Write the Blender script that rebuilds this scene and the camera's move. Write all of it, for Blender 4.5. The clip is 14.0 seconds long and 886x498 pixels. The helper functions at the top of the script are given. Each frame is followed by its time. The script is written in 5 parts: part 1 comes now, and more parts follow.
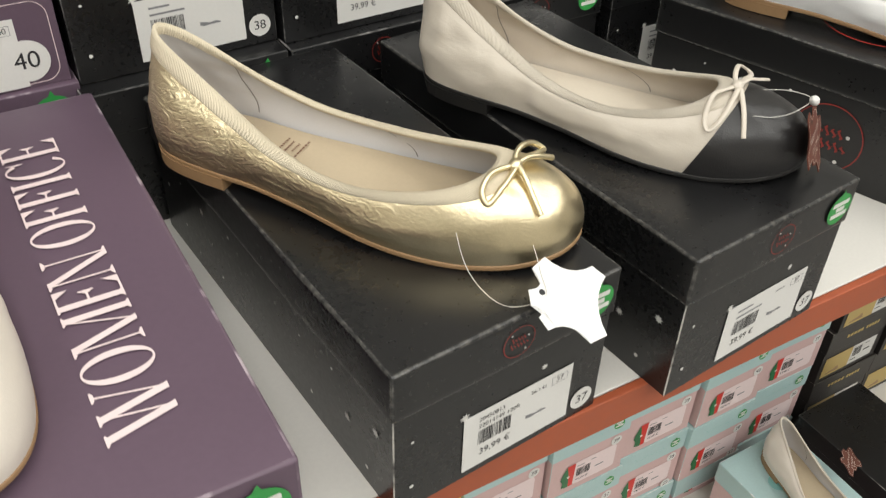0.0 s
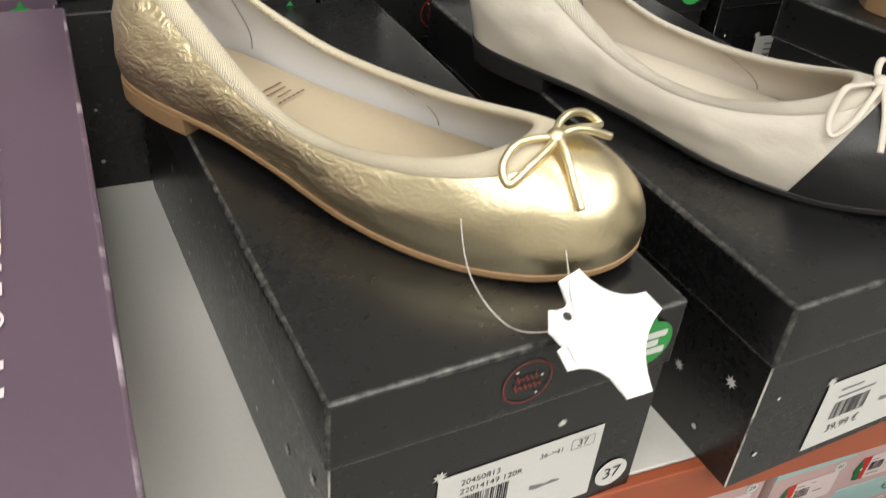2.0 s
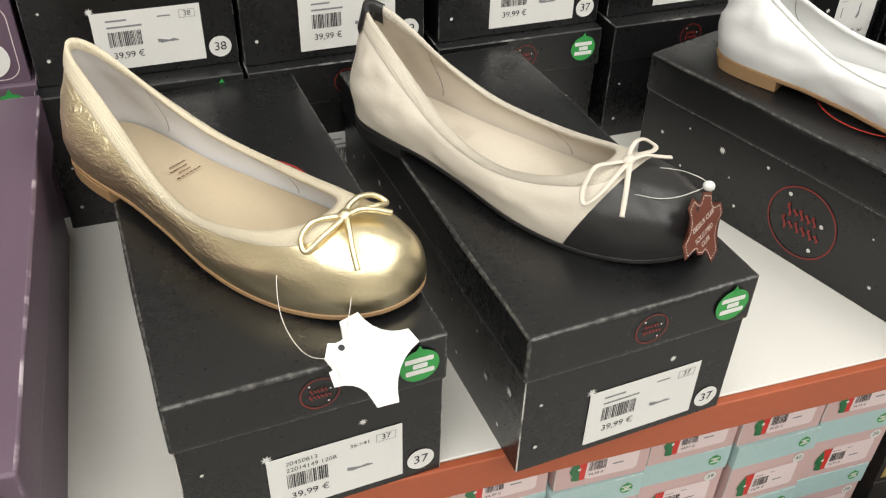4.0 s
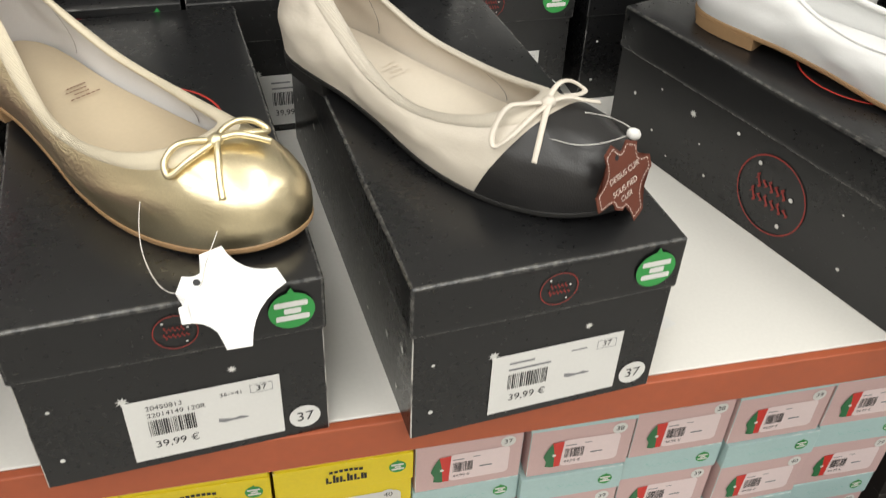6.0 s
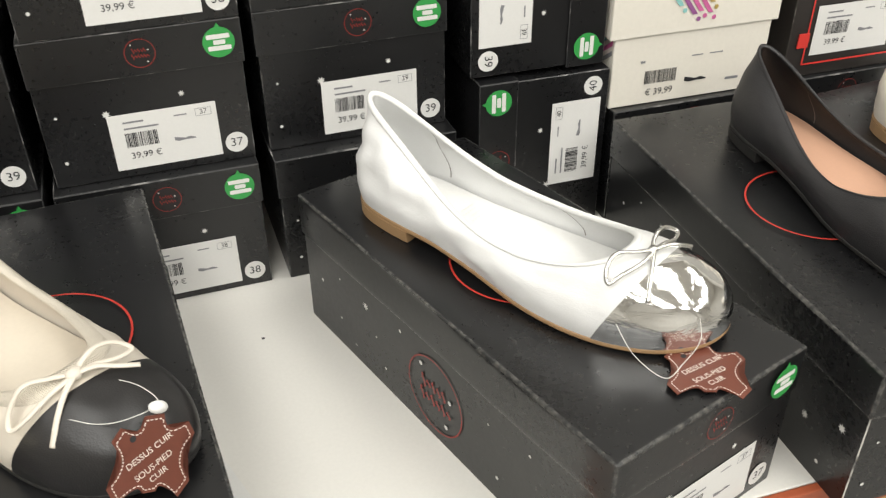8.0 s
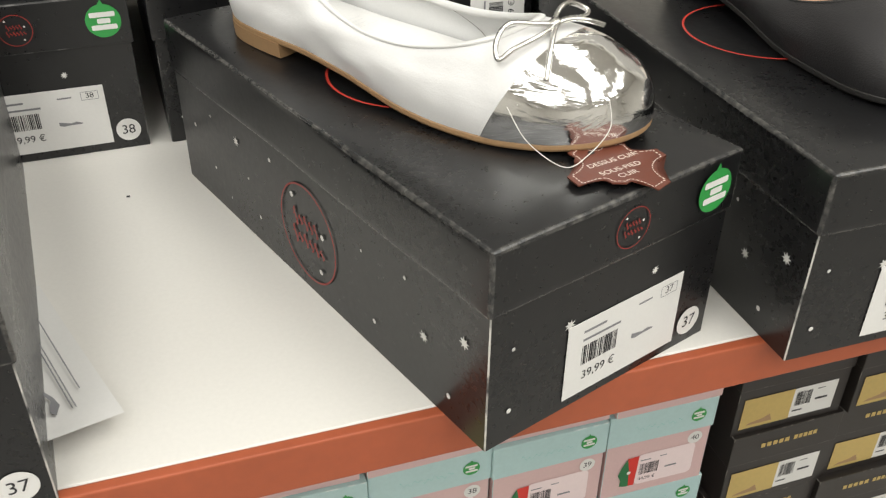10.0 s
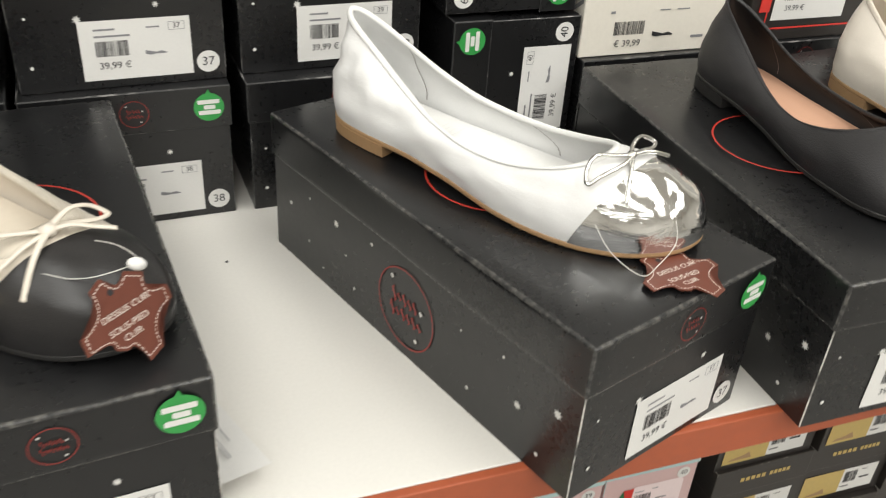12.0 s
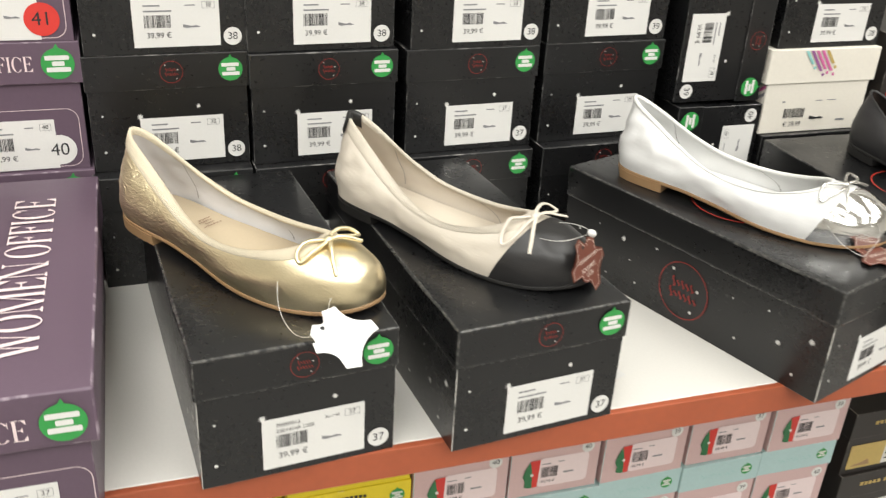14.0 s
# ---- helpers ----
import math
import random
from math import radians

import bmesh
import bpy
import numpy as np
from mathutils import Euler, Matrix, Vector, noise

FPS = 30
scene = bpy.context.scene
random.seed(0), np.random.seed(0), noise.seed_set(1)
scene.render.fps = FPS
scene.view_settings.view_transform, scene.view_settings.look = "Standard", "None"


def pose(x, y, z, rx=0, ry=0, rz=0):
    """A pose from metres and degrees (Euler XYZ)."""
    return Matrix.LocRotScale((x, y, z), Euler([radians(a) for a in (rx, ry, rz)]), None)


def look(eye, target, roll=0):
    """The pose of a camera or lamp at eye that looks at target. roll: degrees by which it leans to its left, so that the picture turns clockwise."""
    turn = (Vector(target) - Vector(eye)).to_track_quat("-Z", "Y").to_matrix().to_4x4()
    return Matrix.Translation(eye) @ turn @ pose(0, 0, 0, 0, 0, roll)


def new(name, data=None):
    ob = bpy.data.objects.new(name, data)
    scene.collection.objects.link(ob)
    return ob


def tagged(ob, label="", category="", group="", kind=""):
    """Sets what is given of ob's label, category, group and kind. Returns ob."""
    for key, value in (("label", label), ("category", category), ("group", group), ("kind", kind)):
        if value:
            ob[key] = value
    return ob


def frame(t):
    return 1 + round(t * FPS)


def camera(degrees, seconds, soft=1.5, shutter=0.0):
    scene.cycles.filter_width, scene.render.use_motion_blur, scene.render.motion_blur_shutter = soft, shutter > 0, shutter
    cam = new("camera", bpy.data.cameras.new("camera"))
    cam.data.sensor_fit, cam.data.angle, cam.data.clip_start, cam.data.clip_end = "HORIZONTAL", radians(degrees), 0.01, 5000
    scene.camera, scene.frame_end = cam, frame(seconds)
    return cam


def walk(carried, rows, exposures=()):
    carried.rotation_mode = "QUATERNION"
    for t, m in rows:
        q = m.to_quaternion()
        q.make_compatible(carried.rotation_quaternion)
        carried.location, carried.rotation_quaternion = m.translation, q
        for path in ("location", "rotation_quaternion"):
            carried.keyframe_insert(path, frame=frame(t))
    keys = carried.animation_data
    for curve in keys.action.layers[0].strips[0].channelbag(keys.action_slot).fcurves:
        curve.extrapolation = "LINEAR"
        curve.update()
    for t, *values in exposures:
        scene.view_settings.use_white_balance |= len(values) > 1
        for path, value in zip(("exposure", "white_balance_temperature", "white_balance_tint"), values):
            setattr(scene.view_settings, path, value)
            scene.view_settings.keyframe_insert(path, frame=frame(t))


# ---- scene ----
cam = camera(52.06, 14.0, soft=1.2, shutter=0.25)
PATH = [
    (0, (-0.3269, -0.2567, 1.3411), (0.4819, 1.0814, 0.0939), 1.80),
    (0.5, (-0.3289, -0.2753, 1.3119), (0.4938, 1.0675, 0.0791), 2.91),
    (1, (-0.3064, -0.2458, 1.2721), (0.4971, 1.1335, 0.0672), 4.70),
    (1.5, (-0.2754, -0.2194, 1.2335), (0.4329, 1.1988, 0.0141), 5.84),
    (2, (-0.2553, -0.1970, 1.2535), (0.4147, 1.2638, 0.0631), 5.63),
    (2.5, (-0.2122, -0.2092, 1.3177), (0.4120, 1.2626, 0.1184), 3.46),
    (3, (-0.1672, -0.2353, 1.3479), (0.4623, 1.2271, 0.1375), 3.42),
    (3.5, (-0.1727, -0.2804, 1.3511), (0.3995, 1.2240, 0.1639), 2.39),
    (3.7, (-0.1744, -0.2990, 1.3581), (0.3522, 1.1932, 0.1350), 1.84),
    (5.8, (-0.1039, -0.3212, 1.3114), (0.3068, 1.1965, 0.0754), 2.60),
    (6, (-0.0922, -0.3079, 1.3145), (0.2958, 1.2016, 0.0611), 2.69),
    (6.5, (-0.0582, -0.2943, 1.3595), (0.2672, 1.2489, 0.1295), 2.03),
    (7, (0.0303, -0.2842, 1.3847), (0.3540, 1.3087, 0.2193), 1.01),
    (7.5, (0.0934, -0.2834, 1.3803), (0.5304, 1.3050, 0.2462), 0.69),
    (8, (0.1159, -0.2795, 1.3668), (0.6002, 1.2976, 0.2362), -0.57),
    (8.5, (0.1377, -0.2985, 1.3324), (0.6522, 1.2766, 0.2123), -0.53),
    (9, (0.1496, -0.3054, 1.2973), (0.6773, 1.2650, 0.1768), -0.79),
    (9.2, (0.1521, -0.3100, 1.2839), (0.6853, 1.2568, 0.1609), -0.65),
    (11.3, (0.1994, -0.2219, 1.1925), (0.7432, 1.3718, 0.1134), 4.58),
    (11.5, (0.1697, -0.2453, 1.2421), (0.7604, 1.3307, 0.1616), 5.23),
    (12, (0.0853, -0.3070, 1.3107), (0.7072, 1.2547, 0.2271), 4.19),
    (12.5, (-0.0207, -0.4207, 1.3488), (0.6117, 1.1375, 0.2661), 2.67),
    (13, (-0.1289, -0.5359, 1.3739), (0.4872, 1.0459, 0.3164), 2.48),
    (13.5, (-0.1785, -0.5685, 1.3865), (0.4127, 1.0868, 0.4324), 3.55),
    (14, (-0.2157, -0.5010, 1.3715), (0.3784, 1.1875, 0.4792), 3.38),
]
walk(cam, [(t, look(eye, target, roll)) for t, eye, target, roll in PATH],
     exposures=[(0, -0.18), (2, -0.10), (3.5, 0.04), (6, -0.02), (7.5, 0.18), (8.5, 0.15), (9.2, 0.10), (11.5, 0.0), (12.5, 0.2), (14, 0.25)])

# ---- light: shop ceiling panels ----
world = bpy.data.worlds.new("shop_air")
scene.world = world
world.use_nodes = True
world.node_tree.nodes["Background"].inputs[0].default_value = (1.0, 0.97, 0.93, 1)
world.node_tree.nodes["Background"].inputs[1].default_value = 0.25


def ceiling_lamp(x, y, sx, sy, watts):
    data = bpy.data.lights.new("ceiling_lamp_light", "AREA")
    data.shape, data.size, data.size_y, data.energy = "RECTANGLE", sx, sy, watts
    data.color = (0.985, 0.975, 0.93)
    ob = new("ceiling_lamp_light", data)
    ob.matrix_world = pose(x, y, 2.86)


for ly, le in ((-0.35, 14), (-1.7, 21), (-3.2, 18)):
    for lx in (-1.9, -0.5, 0.9, 2.3):
        ceiling_lamp(lx, ly, 0.7, 1.2, le)


# ---- materials ----
def mat(name, colour, rough=0.5, metal=0.0, vary=0.08, grain=200.0, bump=0.0, bump_scale=0.0, rough_vary=0.08, stain=12.0, coat=0.0, spec=0.5):
    """A surface with colour that shifts at two scales, uneven gloss and fine relief."""
    m = bpy.data.materials.new(name)
    m.use_nodes = True
    nt = m.node_tree
    nd, ln = nt.nodes, nt.links
    b = nd["Principled BSDF"]
    tc = nd.new("ShaderNodeTexCoord")
    def noise_tex(scale, detail=4.0):
        n = nd.new("ShaderNodeTexNoise")
        n.inputs["Scale"].default_value, n.inputs["Detail"].default_value = scale, detail
        ln.new(tc.outputs["Object"], n.inputs["Vector"])
        return n
    fine, broad = noise_tex(grain), noise_tex(stain, 3.0)
    add = nd.new("ShaderNodeMath"); add.operation = "ADD"
    ln.new(fine.outputs["Fac"], add.inputs[0]); ln.new(broad.outputs["Fac"], add.inputs[1])
    ramp = nd.new("ShaderNodeMapRange")
    ramp.inputs["From Min"].default_value, ramp.inputs["From Max"].default_value = 0.6, 1.4
    ramp.inputs["To Min"].default_value, ramp.inputs["To Max"].default_value = 1.0 - vary, 1.0 + vary
    ln.new(add.outputs[0], ramp.inputs["Value"])
    mul = nd.new("ShaderNodeVectorMath"); mul.operation = "SCALE"
    mul.inputs[0].default_value = colour[:3]
    ln.new(ramp.outputs[0], mul.inputs["Scale"])
    ln.new(mul.outputs["Vector"], b.inputs["Base Color"])
    rr = nd.new("ShaderNodeMapRange")
    rr.inputs["From Min"].default_value, rr.inputs["From Max"].default_value = 0.6, 1.4
    rr.inputs["To Min"].default_value, rr.inputs["To Max"].default_value = max(0.02, rough - rough_vary), min(1, rough + rough_vary)
    ln.new(add.outputs[0], rr.inputs["Value"]); ln.new(rr.outputs[0], b.inputs["Roughness"])
    b.inputs["Metallic"].default_value = metal
    b.inputs["Specular IOR Level"].default_value = spec
    if coat:
        b.inputs["Coat Weight"].default_value, b.inputs["Coat Roughness"].default_value = coat, 0.12
    if bump:
        bn = nd.new("ShaderNodeBump")
        bn.inputs["Strength"].default_value, bn.inputs["Distance"].default_value = 1.0, bump
        bt = noise_tex(bump_scale, 5.0)
        ln.new(bt.outputs["Fac"], bn.inputs["Height"]); ln.new(bn.outputs["Normal"], b.inputs["Normal"])
    return m


def leather(name, colour, rough, metal=0.0, wrinkle=0.0006, pebble=0.00006, crease=70.0, vary=0.06, smooth_from=0.0, foil=False):
    """Leather: fine pebble, soft creases that run in stretched cells."""
    m = mat(name, colour, rough, metal, vary, 900.0, 0, 0, 0.06, 25.0)
    nt = m.node_tree
    nd, ln = nt.nodes, nt.links
    tc = nd.new("ShaderNodeTexCoord")
    mp = nd.new("ShaderNodeMapping"); mp.inputs["Scale"].default_value = (1.0, 0.55, 1.6)
    ln.new(tc.outputs["Object"], mp.inputs["Vector"])
    warp = nd.new("ShaderNodeTexNoise"); warp.inputs["Scale"].default_value, warp.inputs["Detail"].default_value = crease, 4.0
    warp.inputs["Distortion"].default_value = 0.9
    if foil:
        warp.inputs["Detail"].default_value, warp.inputs["Distortion"].default_value = 5.0, 3.2
    ln.new(mp.outputs[0], warp.inputs["Vector"])
    peb = nd.new("ShaderNodeTexVoronoi"); peb.inputs["Scale"].default_value = 1100.0
    ln.new(tc.outputs["Object"], peb.inputs["Vector"])
    b1 = nd.new("ShaderNodeBump"); b1.inputs["Distance"].default_value = wrinkle
    b2 = nd.new("ShaderNodeBump"); b2.inputs["Distance"].default_value = pebble
    if smooth_from:
        sep = nd.new("ShaderNodeSeparateXYZ"); ln.new(tc.outputs["Object"], sep.inputs[0])
        fade = nd.new("ShaderNodeMapRange")
        for key, value in (("From Min", smooth_from - 0.035), ("From Max", smooth_from + 0.02), ("To Min", 1.0), ("To Max", 0.14)):
            fade.inputs[key].default_value = value
        ln.new(sep.outputs[1], fade.inputs["Value"]); ln.new(fade.outputs[0], b1.inputs["Strength"])
        dull = nd.new("ShaderNodeMapRange")
        for key, value in (("From Min", smooth_from - 0.035), ("From Max", smooth_from + 0.035), ("To Min", rough), ("To Max", rough * 0.86)):
            dull.inputs[key].default_value = value
        ln.new(sep.outputs[1], dull.inputs["Value"]); ln.new(dull.outputs[0], nd["Principled BSDF"].inputs["Roughness"])
    ln.new(warp.outputs["Fac"], b1.inputs["Height"]); ln.new(peb.outputs["Distance"], b2.inputs["Height"])
    ln.new(b1.outputs["Normal"], b2.inputs["Normal"])
    ln.new(b2.outputs["Normal"], nd["Principled BSDF"].inputs["Normal"])
    return m


def ribbed(name, colour, rough, metal=0.0, pitch=0.0011, depth=0.00010):
    """Woven tape with cross ribs, along the mesh's own u in metres."""
    m = mat(name, colour, rough, metal, 0.08, 1500.0, 0, 0, 0.06, 40.0)
    nt = m.node_tree
    nd, ln = nt.nodes, nt.links
    uv = nd.new("ShaderNodeUVMap")
    sep = nd.new("ShaderNodeSeparateXYZ"); ln.new(uv.outputs[0], sep.inputs[0])
    s = nd.new("ShaderNodeMath"); s.operation = "MULTIPLY"; s.inputs[1].default_value = 2 * math.pi / pitch
    ln.new(sep.outputs[0], s.inputs[0])
    w = nd.new("ShaderNodeMath"); w.operation = "SINE"; ln.new(s.outputs[0], w.inputs[0])
    bp = nd.new("ShaderNodeBump"); bp.inputs["Distance"].default_value = depth
    ln.new(w.outputs[0], bp.inputs["Height"]); ln.new(bp.outputs["Normal"], nd["Principled BSDF"].inputs["Normal"])
    return m


def worn(name, colour, paper, amount, rough=0.5, grain=45.0, soft=0.06):
    """A box's folded edge: print rubbed through to the paper in patches; on display lid folds the pale tone also paints
    a highlight.
    """
    m = mat(name, colour, rough, 0, 0.1)
    nt = m.node_tree
    nd, ln = nt.nodes, nt.links
    tc = nd.new("ShaderNodeTexCoord")
    n = nd.new("ShaderNodeTexNoise"); n.inputs["Scale"].default_value, n.inputs["Detail"].default_value = grain, 8.0
    ln.new(tc.outputs["Object"], n.inputs["Vector"])
    r = nd.new("ShaderNodeMapRange")
    r.inputs["From Min"].default_value, r.inputs["From Max"].default_value = amount - soft, amount + soft
    ln.new(n.outputs["Fac"], r.inputs["Value"])
    mx = nd.new("ShaderNodeMix"); mx.data_type = "RGBA"
    mx.inputs[6].default_value, mx.inputs[7].default_value = (*colour, 1), (*paper, 1)
    ln.new(r.outputs[0], mx.inputs[0]); ln.new(mx.outputs[2], nd["Principled BSDF"].inputs["Base Color"])
    return m


BLACK = mat("black_coated_card", (0.008, 0.008, 0.0085), 0.30, 0, 0.25, 300, 0.00012, 60, 0.07, 10, spec=0.6)
BLACK_EDGE = worn("black_card_edge", (0.03, 0.03, 0.03), (0.26, 0.25, 0.24), 0.58)
# lid folds: rubbed print plus a glossy edge highlight painted into the paler colour
BLACK_CREASE = worn("black_card_fold_wear_gleam", (0.026, 0.026, 0.026), (0.115, 0.11, 0.10), 0.58, 0.26, 260.0, 0.16)
BLACK_CORNER = worn("black_card_corner", (0.05, 0.05, 0.05), (0.55, 0.53, 0.49), 0.47)
PURPLE = mat("mauve_card", (0.118, 0.079, 0.110), 0.42, 0, 0.06, 300, 0.00005, 80, 0.06, 8, spec=0.35)
PURPLE_EDGE = worn("mauve_card_edge", (0.13, 0.088, 0.122), (0.45, 0.38, 0.42), 0.6)
PINK = mat("pink_card", (0.62, 0.43, 0.42), 0.55, 0, 0.05, 300, 0, 0, 0.05, 10)
AQUA = mat("pale_aqua_card", (0.42, 0.58, 0.58), 0.55, 0, 0.05, 300, 0, 0, 0.05, 10)
AQUA_EDGE = worn("aqua_card_edge", (0.42, 0.58, 0.58), (0.75, 0.78, 0.76), 0.6)
YELLOW = mat("yellow_card", (0.80, 0.62, 0.02), 0.5, 0, 0.05, 300, 0, 0, 0.05, 10)
YELLOW_EDGE = worn("yellow_card_edge", (0.80, 0.62, 0.02), (0.85, 0.8, 0.6), 0.62)
DARK = mat("dark_card", (0.022, 0.018, 0.016), 0.45, 0, 0.15, 300, 0, 0, 0.05, 10)
DARK_EDGE = worn("dark_card_edge", (0.04, 0.035, 0.03), (0.3, 0.28, 0.25), 0.6)
CREAM_CARD = mat("cream_card", (0.74, 0.70, 0.62), 0.5, 0, 0.04, 300, 0, 0, 0.05, 10)
CREAM_EDGE = worn("cream_card_edge", (0.74, 0.70, 0.62), (0.8, 0.78, 0.72), 0.6)
PAPER = mat("white_paper", (0.70, 0.69, 0.665), 0.6, 0, 0.03, 500, 0, 0, 0.05, 20)
INK = mat("black_ink", (0.02, 0.02, 0.022), 0.6, 0, 0.1)
GREY_INK = mat("grey_ink", (0.22, 0.22, 0.23), 0.6, 0, 0.1)
STAR = mat("silver_print", (0.66, 0.65, 0.62), 0.5, 0, 0.1)
RED = mat("red_print", (0.42, 0.035, 0.025), 0.45, 0, 0.1)
DULL_RED = mat("dull_red_print", (0.26, 0.028, 0.022), 0.45, 0, 0.2)
GREEN = mat("green_sticker", (0.035, 0.30, 0.065), 0.4, 0, 0.05)
GREEN_DK = mat("dark_green_print", (0.03, 0.16, 0.06), 0.5, 0, 0.05)
BRIGHT_RED = mat("bright_red_print", (0.62, 0.04, 0.03), 0.5, 0, 0.06)
GOLD_INK = mat("gold_print", (0.55, 0.40, 0.13), 0.4, 0.3, 0.08)
BLUSH_INK = mat("blush_print", (0.80, 0.66, 0.66), 0.5, 0, 0.04)
TEAL_INK = mat("teal_print", (0.25, 0.52, 0.5), 0.5, 0, 0.05)
MAGENTA_INK = mat("magenta_print", (0.55, 0.12, 0.3), 0.5, 0, 0.05)
PURPLE_INK = mat("violet_print", (0.27, 0.09, 0.25), 0.5, 0, 0.05)
SHELF_WHITE = mat("white_laminate", (0.71, 0.69, 0.645), 0.5, 0, 0.035, 400, 0.00003, 500, 0.06, 5)
SHELF_EDGE = mat("terracotta_edge", (0.36, 0.085, 0.035), 0.5, 0, 0.10, 150, 0.00005, 200, 0.06, 12)
BACK_PANEL = mat("grey_panel", (0.35, 0.34, 0.32), 0.6, 0, 0.05)
FLOOR = mat("grey_floor", (0.33, 0.32, 0.30), 0.35, 0, 0.1, 60, 0, 0, 0.08, 1.5)
WALL = mat("shop_wall", (0.66, 0.64, 0.60), 0.7, 0, 0.05, 60, 0, 0, 0.05, 1.5)
GOLD = leather("gold_foil_leather", (0.90, 0.775, 0.515), 0.36, 1.0, 0.0010, 0.00001, 115, smooth_from=0.160, foil=True)
BONE = leather("bone_leather", (0.64, 0.58, 0.495), 0.42, 0, 0.0005, 0.00004, 45, 0.03)
WHITE_LEATHER = leather("white_leather", (0.75, 0.745, 0.735), 0.38, 0, 0.0004, 0.00004, 45, 0.03)
CREAM_LEATHER = leather("cream_leather", (0.74, 0.68, 0.60), 0.4, 0, 0.0004, 0.00004, 45, 0.03)
BLACK_LEATHER = leather("black_leather", (0.018, 0.017, 0.017), 0.36, 0, 0.0003, 0.00006, 45, 0.1)
MATT_BLACK = leather("matt_black_leather", (0.020, 0.019, 0.020), 0.48, 0, 0.0003, 0.0001, 50, 0.1)
SILVER = leather("silver_mirror_leather", (0.93, 0.925, 0.91), 0.11, 1.0, 0.0016, 0.0, 34)
SILVER_CORD = mat("silver_cord", (0.74, 0.73, 0.70), 0.25, 1.0, 0.05)
GOLD_CORD = mat("gold_cord", (0.82, 0.72, 0.48), 0.38, 1.0, 0.06)
GOLD_TAPE = ribbed("gold_grosgrain", (0.72, 0.635, 0.475), 0.65, depth=0.00013)
BONE_TAPE = ribbed("bone_grosgrain", (0.63, 0.57, 0.475), 0.6, depth=0.00013)
WHITE_TAPE = mat("white_piping", (0.74, 0.735, 0.715), 0.45, 0, 0.03)
LINING_GREY = leather("grey_white_lining", (0.66, 0.64, 0.63), 0.6, 0, 0.0004, 0.00003, 40, 0.03)
LINING_BONE = leather("bone_lining", (0.60, 0.53, 0.44), 0.6, 0, 0.0004, 0.00003, 40, 0.03)
LINING_WHITE = leather("white_lining", (0.70, 0.70, 0.69), 0.55, 0, 0.0004, 0.00003, 40, 0.03)
INSOLE_TAN = mat("tan_insole", (0.50, 0.41, 0.285), 0.5, 0, 0.05, 400, 0.00004, 700)
INSOLE_BONE = mat("bone_insole", (0.60, 0.535, 0.44), 0.5, 0, 0.04, 400, 0.00004, 700)
INSOLE_WHITE = mat("white_insole", (0.76, 0.755, 0.735), 0.5, 0, 0.04, 400, 0.00004, 700)
INSOLE_PEACH = mat("peach_insole", (0.52, 0.30, 0.20), 0.55, 0, 0.05, 400, 0.00004, 700)
SOLE_TAN = mat("tan_sole", (0.36, 0.22, 0.11), 0.55, 0, 0.08, 300)
SOLE_BLACK = mat("black_rubber_sole", (0.02, 0.019, 0.018), 0.5, 0, 0.1)
SEAM = mat("seam_thread", (0.22, 0.20, 0.18), 0.6, 0, 0.1)
TAG_WHITE = mat("white_tag_card", (0.84, 0.835, 0.82), 0.5, 0, 0.02)
TAG_BROWN = mat("brown_tag_card", (0.125, 0.035, 0.020), 0.5, 0, 0.12, 300)
TAG_INK = mat("pale_tag_print", (0.70, 0.62, 0.55), 0.5, 0, 0.05)
THREAD = mat("clear_nylon_thread", (0.62, 0.60, 0.56), 0.3, 0, 0.05)


# ---- small tools ----
CACHE = {}
TINY_PRINT = {"star_print", "dot_print", "barcode", "print", "emblem_print", "sticker_print", "stitch_print", "line_print", "stamp", "word_bars", "zigzag_print"}


def finish(bm, name, mats, smooth=False):
    me = bpy.data.meshes.new(name)
    bm.normal_update()
    bm.to_mesh(me)
    bm.free()
    for m in mats:
        me.materials.append(m)
    if smooth:
        for p in me.polygons:
            p.use_smooth = True
    return me


def part(name, bm, material, parent, label="", smooth=False, at=None):
    """Links a bmesh or a mesh as one object under a thing or part."""
    mats = material if isinstance(material, (list, tuple)) else [material]
    me = bm if isinstance(bm, bpy.types.Mesh) else finish(bm, name, mats, smooth)
    ob = new(name, me)
    ob.parent = parent
    if at is not None:
        ob.matrix_basis = at
    if label:
        tagged(ob, label)
    if name in TINY_PRINT:
        tagged(ob, kind="stuff")
    return ob


def cached(key, maker):
    if key not in CACHE:
        CACHE[key] = maker()
    return CACHE[key]


def thing(name, m, label, category, group="", kind=""):
    ob = new(name)
    ob.empty_display_size = 0.02
    ob.matrix_basis = m
    return tagged(ob, label, category, group, kind)


def slab(x0, x1, y0, y1, z0, z1, bevel=0.0, seg=1, edge_mat=0):
    bm = bmesh.new()
    bmesh.ops.create_cube(bm, size=1)
    bmesh.ops.scale(bm, vec=(x1 - x0, y1 - y0, z1 - z0), verts=bm.verts)
    bmesh.ops.translate(bm, vec=((x0 + x1) / 2, (y0 + y1) / 2, (z0 + z1) / 2), verts=bm.verts)
    if bevel:
        bmesh.ops.bevel(bm, geom=bm.edges[:], offset=bevel, segments=seg, affect="EDGES", profile=0.5, material=edge_mat if edge_mat else -1)
    return bm


def flat(points, y=0.0):
    """A flat outline in the upright x-z plane that faces -y."""
    bm = bmesh.new()
    f = bm.faces.new([bm.verts.new((x, y, z)) for x, z in points])
    f.normal_update()
    if f.normal.y > 0:
        f.normal_flip()
    return bm


